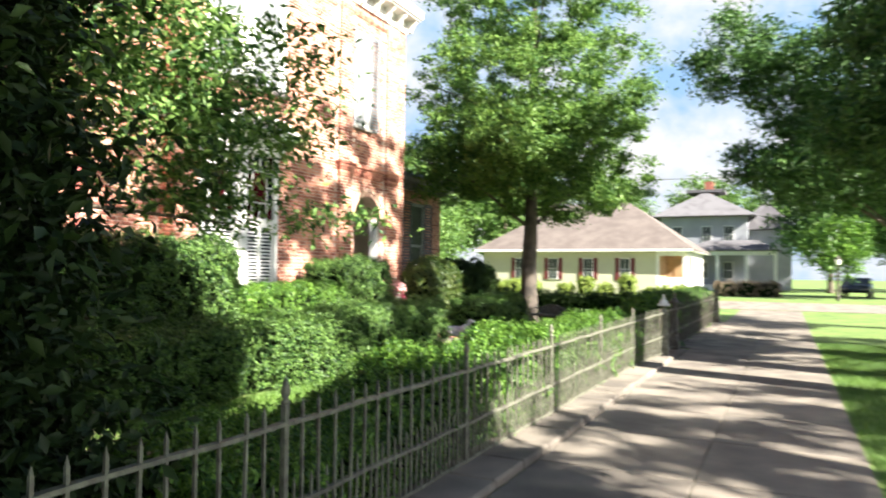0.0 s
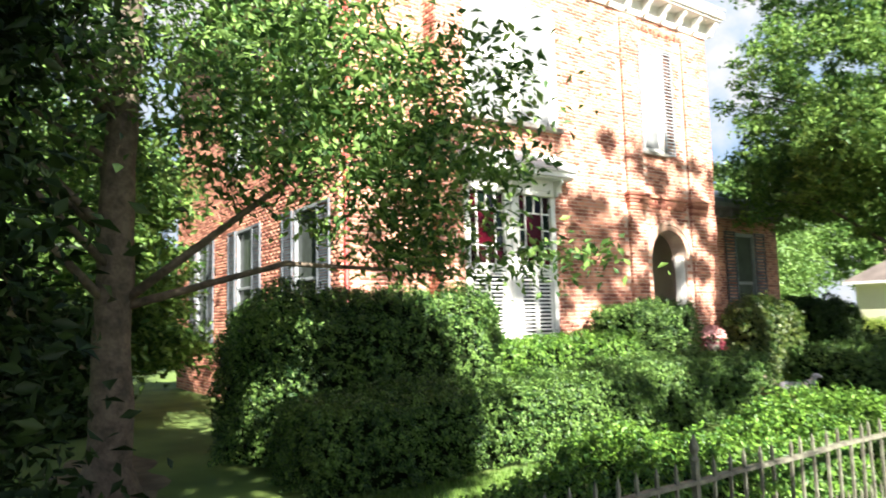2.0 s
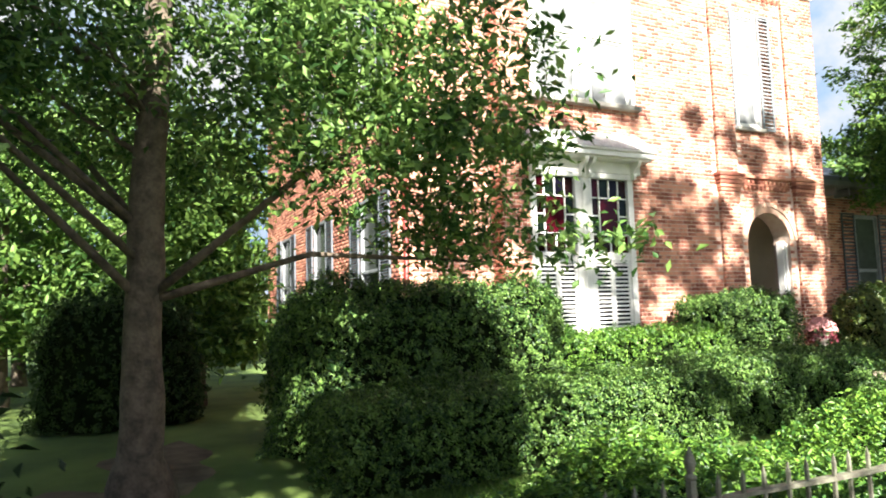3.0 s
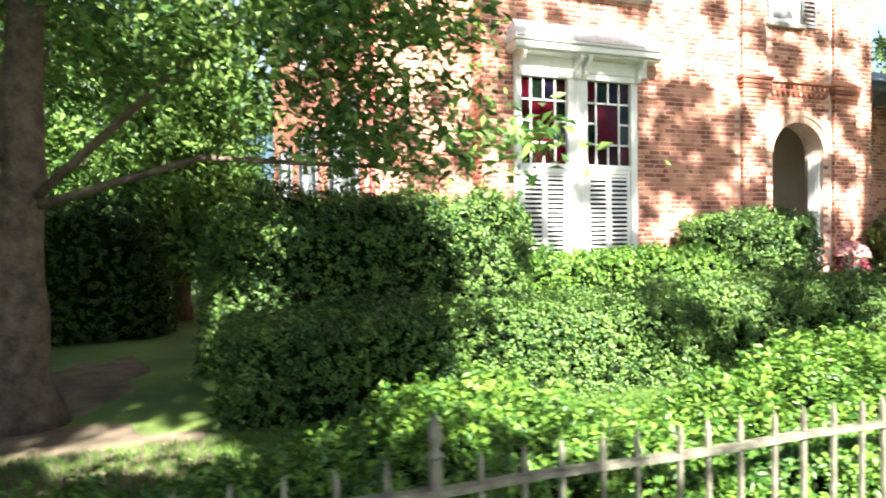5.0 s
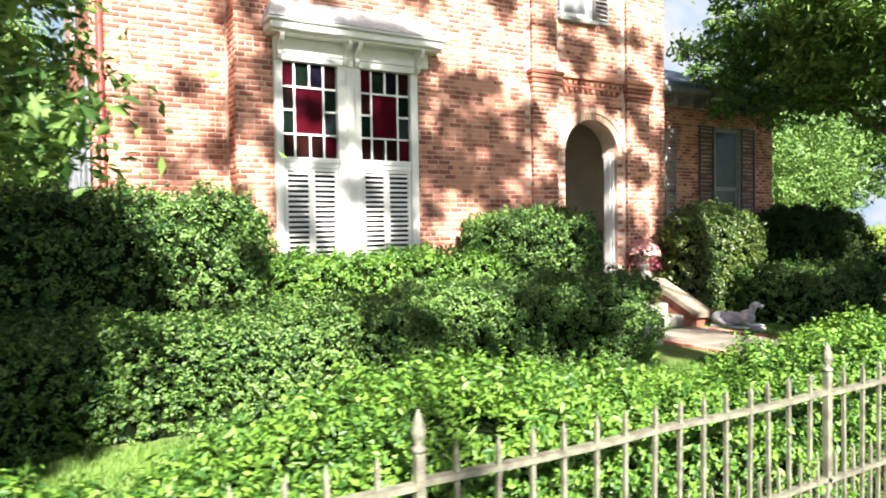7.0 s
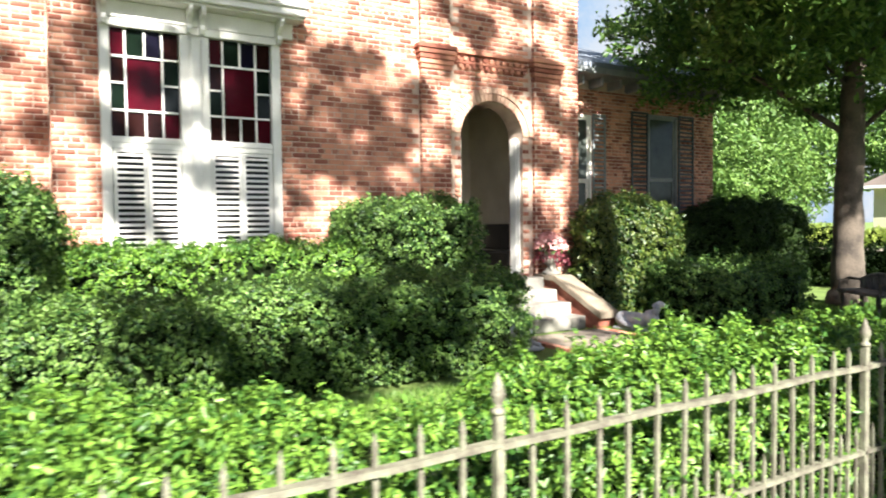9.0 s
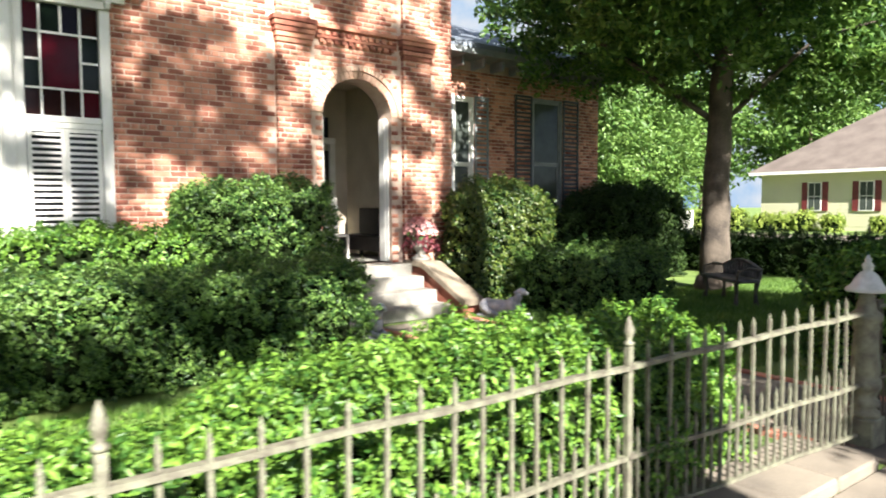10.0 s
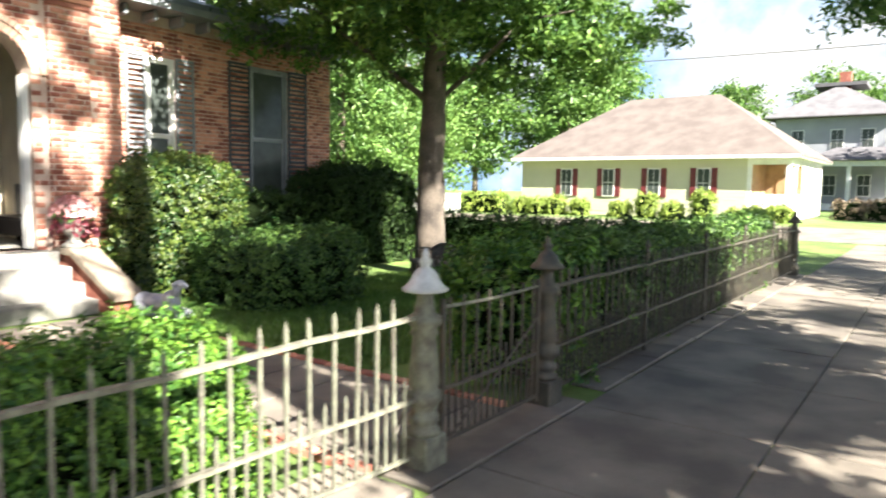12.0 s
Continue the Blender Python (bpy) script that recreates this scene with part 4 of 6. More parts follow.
def urn(x, y, z, group):
    e = thing("flower_urn", (x, y, z), "cream stone urn of pink flowers on the stair cheek", "urn", group)
    bm = bmesh.new()
    lathe(bm, (x, y, z), [(0.15, 0), (0.15, 0.05), (0.10, 0.07), (0.075, 0.11), (0.07, 0.14), (0.11, 0.18), (0.155, 0.25), (0.175, 0.34), (0.18, 0.38), (0.215, 0.40), (0.22, 0.43), (0.18, 0.435), (0.16, 0.40)], 24)
    under(e, part("bowl", bm, M_STONE, None, "", True))
    rng = np.random.default_rng(int(x * 100 + y * 37) % 999 + 5)
    n = 500
    d = rng.normal(0, 1, (n, 3))
    d /= np.linalg.norm(d, axis=1, keepdims=True)
    d[:, 2] = np.abs(d[:, 2])
    p = np.array([x, y, z + 0.42]) + d * [0.30, 0.30, 0.30] * rng.uniform(0.6, 1.0, (n, 1))
    under(e, leaf_mesh("blossom", p, d, 0.085, M_PINK, None, "pink blossoms", rng, 0.5))
    p2 = np.array([x, y, z + 0.38]) + d[:160] * [0.32, 0.32, 0.22] * rng.uniform(0.5, 1.0, (160, 1))
    under(e, leaf_mesh("leaf_tuft", p2, d[:160], 0.08, M_HEDGE_DARK, None, "dark leaves", rng, 0.5))
    a = rng.uniform(0, 6.28, 260)
    drop = rng.uniform(0.0, 1.0, 260)
    p3 = np.array([x, y, z + 0.46]) + np.column_stack([np.cos(a) * (0.22 + 0.09 * drop), np.sin(a) * (0.22 + 0.09 * drop), -0.30 * drop])
    out = np.column_stack([np.cos(a), np.sin(a), np.full(260, -0.2)])
    under(e, leaf_mesh("trailing_leaf", p3, out, 0.075, M_REDLEAF, None, "dark red trailing leaves", rng, 0.5, 1.0))
    return e


def hound(x, y, turn):
    """A reclining hound in cast stone, one mesh."""
    bm = bmesh.new()
    def blob(cx, cy, cz, rx, ry, rz, rot=0):
        m = Matrix.Translation((cx, cy, cz)) @ Matrix.Rotation(radians(rot), 4, "Y") @ Matrix.Diagonal((rx, ry, rz, 1))
        bmesh.ops.create_uvsphere(bm, u_segments=14, v_segments=9, radius=1, matrix=m)
    box(bm, -0.46, 0.50, -0.15, 0.15, 0.0, 0.06, 0.012)
    blob(-0.08, 0, 0.20, 0.36, 0.12, 0.125)
    blob(-0.33, 0.02, 0.19, 0.16, 0.15, 0.14)
    blob(0.20, 0, 0.24, 0.15, 0.115, 0.15, -20)
    tube(bm, [(0.24, 0, 0.28), (0.31, 0, 0.40), (0.34, 0, 0.47)], [0.085, 0.065, 0.06], 10)
    blob(0.37, 0, 0.49, 0.085, 0.06, 0.06)
    tube(bm, [(0.40, 0, 0.485), (0.50, 0, 0.46)], [0.05, 0.028], 10)
    for s in (-1, 1):
        tube(bm, [(0.20, s * 0.08, 0.14), (0.30, s * 0.09, 0.09), (0.48, s * 0.08, 0.085)], [0.05, 0.04, 0.035], 8)
        tube(bm, [(-0.30, s * 0.13, 0.16), (-0.16, s * 0.15, 0.10), (-0.02, s * 0.14, 0.085)], [0.07, 0.05, 0.03], 8)
        tube(bm, [(0.34, s * 0.05, 0.52), (0.29, s * 0.075, 0.47), (0.30, s * 0.07, 0.42)], [0.022, 0.03, 0.012], 7)
    tube(bm, [(-0.46, 0.02, 0.14), (-0.44, 0.16, 0.09), (-0.30, 0.21, 0.08)], [0.03, 0.022, 0.012], 7)
    bmesh.ops.scale(bm, vec=(0.85, 0.85, 0.85), verts=bm.verts)
    ob = part("hound_statue", bm, M_STATUE, None, "", True)
    ob.matrix_world = pose(x, y, 0.0, 0, 0, turn)
    return tagged(ob, "weathered grey cast-stone reclining hound beside the steps", "statue", "hounds by the steps")


entrance_steps()
urn(-9.62, 16.3, 0.75, "urns by the steps")
urn(-9.62, 14.17, 0.75, "urns by the steps")
hound(-7.75, 16.45, 15)
hound(-7.75, 14.15, 0)

walkway = thing("garden_walk", (-5.2, 15.3, -0.02), "grey stone garden walk with brick edging from gate to steps", "garden path", kind="structure")
rng0 = np.random.default_rng(4)
_x = -8.2
while _x < -2.3:
    _w = 0.55 + 0.12 * rng0.random()
    for _y0, _y1 in ((14.60, 15.29), (15.31, 16.0)):
        under(walkway, boxpart("flagstone", (_x, min(_x + _w, -2.3) - 0.015, _y0, _y1, -0.06, 0.012 + 0.006 * rng0.random()), M_CONCRETE, None, "", 0.008))
    _x += _w
for _y in (14.48, 16.02):
    _x = -8.2
    while _x < -2.6:
        under(walkway, boxpart("edging_brick", (_x, _x + 0.2, _y, _y + 0.1, -0.06, 0.02 + 0.01 * rng0.random()), M_BRICK, None, "", 0.006))
        _x += 0.212


# ---- iron fence, gate posts and gate ----
PX = -2.28                                  # line of the gate and of the fence north of it
SX, SH = -2.45, 0.93                        # line and relative height of the fence south of the gate
FENCE_POSTS = [0.62, 2.99, 5.36, 7.73, 10.10, 12.47]


def picket_mesh(h, r):
    bm = bmesh.new()
    box(bm, -r, r, -r, r, 0.07, h - 0.05)
    top = [v for v in bm.verts if v.co.z > h - 0.06]
    tip = bm.verts.new((0, 0, h))
    for a, b in ((0, 1), (1, 2), (2, 3), (3, 0)):
        bm.faces.new((top[a], top[b], tip))
    bmesh.ops.recalc_face_normals(bm, faces=bm.faces)
    me = bpy.data.meshes.new("picket")
    bm.to_mesh(me)
    bm.free()
    return me


def fence_run(p, q, n, metal, parent, h0=1.0, h1=1.0):
    """A panel from p to q along a line: rails, n long pickets and short dog bars between them."""
    p, q = Vector((*p, 0)), Vector((*q, 0))
    d = (q - p).normalized()
    w = Vector((-d.y, d.x, 0))
    tall, short = PICKETS[metal]
    for z, hh, hw in ((0.905, 0.011, 0.022), (0.42, 0.011, 0.018), (0.085, 0.01, 0.015)):
        bm = bmesh.new()
        pts = [p + d * ((q - p).length * k / 6) + Vector((0, 0, z * (h0 + (h1 - h0) * k / 6) + 0.006 * math.sin(k * 2.1 + p.y))) for k in range(7)]
        rows = [[bm.verts.new(c + w * a + Vector((0, 0, b))) for a, b in ((-hw, -hh), (hw, -hh), (hw, hh), (-hw, hh))] for c in pts]
        for r0, r1 in zip(rows, rows[1:]):
            for i in range(4):
                bm.faces.new((r0[i], r0[(i + 1) % 4], r1[(i + 1) % 4], r1[i]))
        bm.faces.new(rows[0])
        bm.faces.new(rows[-1][::-1])
        bmesh.ops.recalc_face_normals(bm, faces=bm.faces)
        under(parent, part("rail", bm, metal))
    rr = random.Random(int(p.y * 10))
    for k in range(1, n):
        o = new("picket", tall)
        o.matrix_world = Matrix.Translation(p + (q - p) * k / n) @ pose(0, 0, 0, rr.uniform(-0.8, 0.8), rr.uniform(-0.8, 0.8), 0) @ Matrix.Diagonal((1, 1, h0 + (h1 - h0) * k / n, 1))
        under(parent, o)
    for k in range(n):
        o = new("dog_bar", short)
        o.matrix_world = Matrix.Translation(p + (q - p) * (k + 0.5) / n) @ pose(0, 0, 0, rr.uniform(-1, 1), rr.uniform(-1, 1), 0) @ Matrix.Diagonal((1, 1, h0 + (h1 - h0) * k / n, 1))
        under(parent, o)


def fence_post(at, metal, parent, h=1.0):
    bm = bmesh.new()
    box(bm, -0.018, 0.018, -0.018, 0.018, -0.02, 1.02, 0.003)
    o = part("post", bm, metal)
    o.matrix_world = pose(at[0], at[1], 0) @ Matrix.Diagonal((1, 1, h, 1))
    under(parent, o)
    bm = bmesh.new()
    lathe(bm, (0, 0, 0), [(0.020, 0), (0.027, 0.008), (0.027, 0.018), (0.013, 0.03), (0.024, 0.055), (0.028, 0.075), (0.016, 0.115), (0.003, 0.15)], 10)
    o = part("finial", bm, metal, None, "spear-shaped iron finial", True)
    o.matrix_world = pose(at[0], at[1], 1.02 * h)
    under(parent, o)


PICKETS = {M_IRON: (picket_mesh(1.04, 0.0085), picket_mesh(0.58, 0.007)), M_IRON_DARK: (picket_mesh(1.04, 0.0085), picket_mesh(0.58, 0.007))}
for _me in PICKETS[M_IRON]:
    _me.materials.append(M_IRON)
for _me in PICKETS[M_IRON_DARK]:
    _me.materials.append(M_IRON_DARK)

_ys = [-4.12, -1.75] + FENCE_POSTS + [14.70]
for _k, (_a, _b) in enumerate(zip(_ys, _ys[1:])):
    _last = _b > 14
    pan = thing("picket_fence", (SX, (_a + _b) / 2, 0.0), "weathered grey-green iron picket fence panel along the footpath", "fence", "fence panels south of the gate")
    fence_run((SX, _a), (PX if _last else SX, _b), 15, M_IRON, pan, SH, 1.0 if _last else SH)
    if not _last:
        fence_post((SX, _b), M_IRON, pan, SH)
_ys = [16.40, 18.50, 20.60, 22.70, 24.80, 26.80]
for _k, (_a, _b) in enumerate(zip(_ys, _ys[1:])):
    pan = thing("picket_fence", (PX, (_a + _b) / 2, 0.0), "dark iron picket fence panel backed by a hedge", "fence", "fence panels north of the gate")
    fence_run((PX, _a), (PX, _b), 14, M_IRON_DARK, pan)
    if _b < 26:
        fence_post((PX, _b), M_IRON_DARK, pan)
_xs = [PX - 0.08, PX - 2.3, PX - 4.6, PX - 6.9]
for _a, _b in zip(_xs, _xs[1:]):
    pan = thing("picket_fence", ((_a + _b) / 2, 26.88, 0.0), "dark iron picket fence panel round the garden corner", "fence", "fence panels round the corner")
    fence_run((_a, 26.88), (_b, 26.88), 15, M_IRON_DARK, pan)
    fence_post((_b, 26.88), M_IRON_DARK, pan)


def gate_post(y, body, cap_mat, label, x=PX):
    e = thing("gate_post", (x, y, -0.02), label, "gate post", "cast-iron gate posts")
    bm = bmesh.new()
    box(bm, x - 0.105, x + 0.105, y - 0.105, y + 0.105, -0.02, 0.20, 0.012)
    under(e, part("base", bm, body))
    bm = bmesh.new()
    lathe(bm, (x, y, 0.20), [(0.10, 0), (0.10, 0.03), (0.075, 0.05), (0.095, 0.08), (0.095, 0.11), (0.07, 0.13), (0.085, 0.17), (0.105, 0.20), (0.105, 0.25), (0.08, 0.27), (0.095, 0.30), (0.075, 0.52), (0.07, 0.58), (0.085, 0.60), (0.075, 0.63), (0.10, 0.66), (0.10, 0.70), (0.065, 0.72), (0.05, 0.80), (0.05, 0.86)], 20)
    under(e, part("shaft", bm, body, None, "", True))
    bm = bmesh.new()
    lathe(bm, (x, y, 1.05), [(0.13, 0), (0.135, 0.015), (0.095, 0.05), (0.07, 0.10), (0.05, 0.125), (0.028, 0.14), (0.034, 0.165), (0.036, 0.18), (0.018, 0.20), (0.022, 0.215), (0.012, 0.235), (0.003, 0.25)], 20)
    under(e, part("cap", bm, cap_mat, None, "bell-shaped cap with a finial", True))


gate_post(14.80, M_IRON, M_CHROME, "cast-iron gate post with a silver bell cap")
gate_post(16.32, M_IRON_DARK, M_IRON_DARK, "black cast-iron gate post with a bell cap")
gate_post(26.88, M_IRON_DARK, M_IRON_DARK, "black cast-iron corner post of the fence")


def gate():
    e = thing("garden_gate", (PX, 15.55, 0.0), "low dark iron garden gate standing shut between posts", "gate")
    y0, y1 = 14.98, 16.18
    for y in (y0, y1):
        under(e, boxpart("stile", (PX - 0.015, PX + 0.015, y - 0.015, y + 0.015, 0.05, 0.98), M_IRON_DARK))
    for z in (0.09, 0.42):
        under(e, boxpart("rail", (PX - 0.012, PX + 0.012, y0 + 0.016, y1 - 0.016, z - 0.01, z + 0.01), M_IRON_DARK))
    bm = bmesh.new()
    tube(bm, [(PX, y0, 0.93), (PX, 15.3, 0.92), (PX, 15.58, 0.915), (PX, 15.85, 0.92), (PX, y1, 0.93)], [0.012] * 5, 8)
    under(e, part("top_rail", bm, M_IRON))
    bm = bmesh.new()
    tube(bm, [(PX + 0.022, y0, 0.08), (PX + 0.022, 15.6, 0.40), (PX + 0.022, y1, 0.72)], [0.009] * 3, 8)
    under(e, part("brace", bm, M_IRON_DARK))
    for k in range(15):
        y = y0 + (k + 1) * (y1 - y0) / 16
        under(e, boxpart("bar", (PX - 0.007, PX + 0.007, y - 0.007, y + 0.007, 0.09, 0.58 if k % 2 else 0.98), M_IRON_DARK))
    bm = bmesh.new()
    tube(bm, [(PX - 0.05, 14.62, 0.0), (PX - 0.05, 14.58, 0.22), (PX - 0.05, 14.70, 0.36), (PX - 0.05, 14.72, 0.44)], [0.012] * 4, 8)
    under(e, part("hinge_stay", bm, M_IRON_DARK))


gate()

# ---- hedges and shrubs ----
hedge("fence_hedge", -3.80, -2.57, 2.6, 6.85, 0.78, "bright green clipped hedge just inside the fence", M_HEDGE_LIGHT, 0.30, 4300, 0.034, 0.06, 21, crest=lambda y: 0.80 + 0.30 * np.clip((y - 4.9) / 0.75, 0, 1) - 0.16 * np.exp(-((y - 6.85) / 0.40) ** 2), group="hedge along the fence")
hedge("fence_hedge", -3.75, -2.57, 6.8, 10.75, 0.82, "bright green clipped hedge just inside the fence", M_HEDGE_LIGHT, 0.34, 4300, 0.034, 0.06, 22, crest=lambda y: 0.95 + 0.16 * np.exp(-((y - 8.3) / 0.8) ** 2) - 0.08 * np.exp(-((y - 10.4) / 0.4) ** 2), group="hedge along the fence")
hedge("fence_hedge", -3.75, -2.55, 10.6, 14.0, 0.88, "bright green domed hedge just inside the fence", M_HEDGE_LIGHT, 0.5, 4300, 0.034, 0.06, 23, crest=lambda y: 0.93 + 0.11 * np.exp(-((y - 12.3) / 0.8) ** 2), group="hedge along the fence")
hedge("long_hedge", -7.65, -6.45, 4.95, 10.2, 0.92, "long clipped green hedge across the front garden", M_HEDGE, 0.24, 3400, 0.036, 0.07, 24, group="long hedge")
hedge("long_hedge", -7.85, -6.6, 10.1, 13.55, 1.06, "clipped green hedge beside the steps", M_HEDGE, 0.28, 3400, 0.036, 0.07, 25, group="long hedge")
hedge("tall_shrub", -10.0, -8.0, 4.9, 8.95, 2.14, "large rounded dark green shrub at the house corner", M_HEDGE, 0.7, 2000, 0.044, 0.13, 26, category="shrub")
hedge("window_hedge", -9.5, -8.5, 8.8, 12.6, 1.40, "low light green hedge under the window", M_HEDGE_LIGHT, 0.25, 2200, 0.042, 0.06, 27)
hedge("door_shrub", -9.75, -8.4, 12.2, 14.15, 1.92, "clipped rounded green shrub beside the doorway", M_HEDGE, 0.30, 2400, 0.040, 0.09, 28, category="shrub")
hedge("camellia_shrub", -9.8, -8.5, 16.75, 18.5, 1.98, "rounded dark green shrub with yellowish leaves beside the urn", M_YELLOWLEAF, 0.5, 1700, 0.055, 0.12, 29, category="shrub")
hedge("round_hedge", -8.6, -6.7, 17.3, 19.2, 1.0, "low rounded clipped hedge on the lawn", M_HEDGE, 0.42, 2000, 0.042, 0.08, 30)
# The next three have the tree shade in their leaf colour.
hedge("dark_shrub", -12.0, -9.6, 21.6, 24.6, 2.15, "large rounded shrub with tree shade put into its dark leaf colour", M_HEDGE_DARK, 0.95, 1000, 0.055, 0.12, 31, category="shrub")
hedge("wing_hedge", -11.3, -10.4, 18.6, 22.2, 1.5, "hedge along the wing wall, shade put into its dark leaf colour", M_HEDGE_DARK, 0.35, 600, 0.06, 0.07, 32)
hedge("back_hedge", -13.5, -3.6, 25.3, 26.4, 1.02, "low hedge along the far side of the garden, shade put into its leaf colour", M_HEDGE_DARK, 0.4, 600, 0.06, 0.08, 33)
hedge("street_hedge", -3.5, -2.42, 17.6, 21.5, 1.14, "dark green hedge pressed against the iron fence", M_HEDGE, 0.35, 1700, 0.048, 0.09, 34, group="hedge north of the gate")
hedge("gate_shrub", -3.5, -2.42, 16.55, 17.8, 1.08, "loose light green shrub beside the gate post", M_HEDGE_LIGHT, 0.4, 1300, 0.06, 0.14, 37, category="shrub", rag=0.08)
hedge("street_hedge", -3.5, -2.42, 21.4, 26.5, 1.18, "dark green hedge pressed against the iron fence", M_HEDGE, 0.35, 1200, 0.055, 0.09, 35, group="hedge north of the gate")
# Coloured dark for the shade of the side garden.
hedge("far_shrub", -15.2, -12.6, 2.0, 4.2, 2.2, "shrub in the side garden, its deep shade put into the leaf colour", M_HEDGE_DARK, 0.7, 600, 0.06, 0.28, 36, category="shrub")

# ---- trees ----
tree("corner_tree", (-7.5, 3.27, -0.02),
     [(0, 0, 0, 0.36), (0.02, 0.0, 0.45, 0.22), (0.0, 0.0, 1.6, 0.182), (-0.05, 0.02, 3.0, 0.168), (-0.12, 0.1, 4.6, 0.14), (-0.3, 0.3, 10.0, 0.05)],
     [(-0.6, -0.5, 6.0, 2.5, 2.2, 1.4), (-0.6, -0.8, 7.9, 2.3, 2.2, 1.3), (1.4, 1.7, 4.4, 1.2, 1.3, 0.8), (2.0, 2.6, 3.4, 0.9, 1.1, 0.6), (2.7, 3.4, 2.55, 0.7, 0.8, 0.35), (-1.7, -1.4, 4.6, 2.2, 2.2, 1.5), (1.4, -1.9, 4.6, 1.5, 1.5, 1.4), (1.0, 2.8, 2.9, 0.9, 1.0, 0.5), (1.2, 2.9, 2.7, 0.9, 0.8, 0.55), (1.3, 2.7, 3.3, 0.9, 0.9, 0.5), (1.2, 1.5, 3.6, 1.3, 1.3, 0.8), (1.9, 2.1, 3.9, 1.1, 1.3, 0.8), (0.6, 2.2, 4.2, 1.3, 1.3, 0.9), (-0.3, -0.6, 4.2, 1.4, 1.2, 0.8), (-0.2, 1.5, 4.7, 1.3, 0.9, 1.0), (-0.9, 1.0, 5.8, 1.6, 1.3, 0.9), (-2.6, 0.2, 4.0, 1.2, 1.0, 0.7)],
     "broad-leaved tree with a grey-brown trunk and hanging boughs", M_LEAF_BOUGH, M_BARK, 0.105, 620, 70, 0.42, 18, 41, start=0.45)
tree("garden_tree", (-7.8, 22.1, -0.02),
     [(0, 0, 0, 0.38), (0, 0, 0.4, 0.29), (0.0, 0, 2.0, 0.25), (0.05, 0, 3.6, 0.22), (0.1, 0.1, 5.5, 0.16), (0.1, 0.1, 11.5, 0.07)],
     [(0.2, 0, 5.6, 4.0, 4.2, 1.5), (0.3, -1.6, 5.2, 2.6, 2.4, 1.1), (-0.4, -3.0, 6.3, 1.9, 1.6, 1.1), (0.6, 0.6, 4.1, 2.2, 2.6, 0.6), (-2.4, -0.8, 5.4, 1.7, 3.0, 1.4), (-2.6, -2.6, 5.2, 1.0, 1.2, 0.7), (0.7, -3.5, 5.7, 1.5, 1.6, 0.8), (0.1, 0, 8.0, 4.5, 4.6, 1.8), (0, 0, 10.6, 3.7, 3.8, 1.9), (0, 0, 12.6, 2.4, 2.4, 1.4), (1.8, 2.8, 4.8, 2.2, 2.2, 0.9), (0.8, -2.5, 6.2, 2.0, 1.7, 1.4), (-1.2, 1.0, 5.6, 2.2, 3.0, 1.3), (2.8, -1.0, 6.6, 1.9, 1.8, 0.9)],
     "leafy shade tree with a dark brown trunk on the lawn", M_LEAF_SUN, M_BARK_PALE, 0.14, 1250, 100, 0.36, 34, 42)
# Its shade is in the near-black leaf colour.
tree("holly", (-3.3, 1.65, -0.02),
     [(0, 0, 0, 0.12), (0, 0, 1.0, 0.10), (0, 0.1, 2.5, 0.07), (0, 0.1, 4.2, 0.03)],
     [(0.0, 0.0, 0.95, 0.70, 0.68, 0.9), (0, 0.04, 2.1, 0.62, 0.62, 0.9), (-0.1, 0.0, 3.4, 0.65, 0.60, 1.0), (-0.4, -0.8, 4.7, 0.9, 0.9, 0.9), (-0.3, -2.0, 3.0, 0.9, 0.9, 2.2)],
     "dense evergreen tree inside the fence with shade put into its leaf colour", M_LEAF_DARK, M_BARK, 0.085, 820, 110, 0.30, 8, 43, start=0.2)
STREET = "street trees along the verge"
T_TRUNK = [(0, 0, 0, 0.45), (0, 0, 0.6, 0.34), (0, 0, 3.0, 0.28), (0.1, 0, 6.5, 0.22), (0.1, 0.1, 12.0, 0.08)]
tree("street_tree", (3.6, -2.5, -0.02), T_TRUNK, [(-0.2, -0.4, 5.6, 3.0, 3.2, 1.5), (0, 0.4, 8.4, 3.0, 3.2, 1.5), (0, 5.6, 8.3, 1.2, 0.95, 0.7), (0.3, 5.5, 8.5, 1.2, 0.95, 0.7), (-0.3, 5.5, 8.2, 1.2, 0.95, 0.7), (0, 2.6, 10.2, 2.4, 2.0, 1.2), (0, 1.4, 12.4, 2.3, 1.6, 1.0), (0, 6.1, 9.9, 1.2, 0.8, 0.55), (0, 4.1, 5.0, 2.4, 2.7, 1.0), (2.4, 3.2, 6.4, 2.0, 2.6, 0.9)],
     "large shade tree on the grass verge", M_LEAF, M_BARK, 0.21, 1250, 75, 0.45, 26, 46, STREET)
# Unseen tree behind the start of the walk, added to block sky light.
tree("street_tree", (3.8, -11.0, -0.02), T_TRUNK, [(0, 0, 5.8, 3.2, 3.8, 1.9), (0, 0, 8.6, 2.8, 3.2, 1.7)],
     "large shade tree on the grass verge", M_LEAF, M_BARK, 0.18, 260, 80, 0.6, 14, 47, STREET)
tree("street_tree", (3.5, 16.9, -0.02), T_TRUNK, [(-0.2, 0, 5.0, 2.8, 3.3, 1.3), (0, 0, 7.2, 2.6, 3.2, 1.2), (1.4, -2.8, 5.0, 1.2, 1.2, 0.45), (0, 1.0, 11.2, 1.7, 1.4, 1.0)],
     "large shade tree on the grass verge", M_LEAF, M_BARK, 0.17, 640, 90, 0.46, 18, 44, STREET)
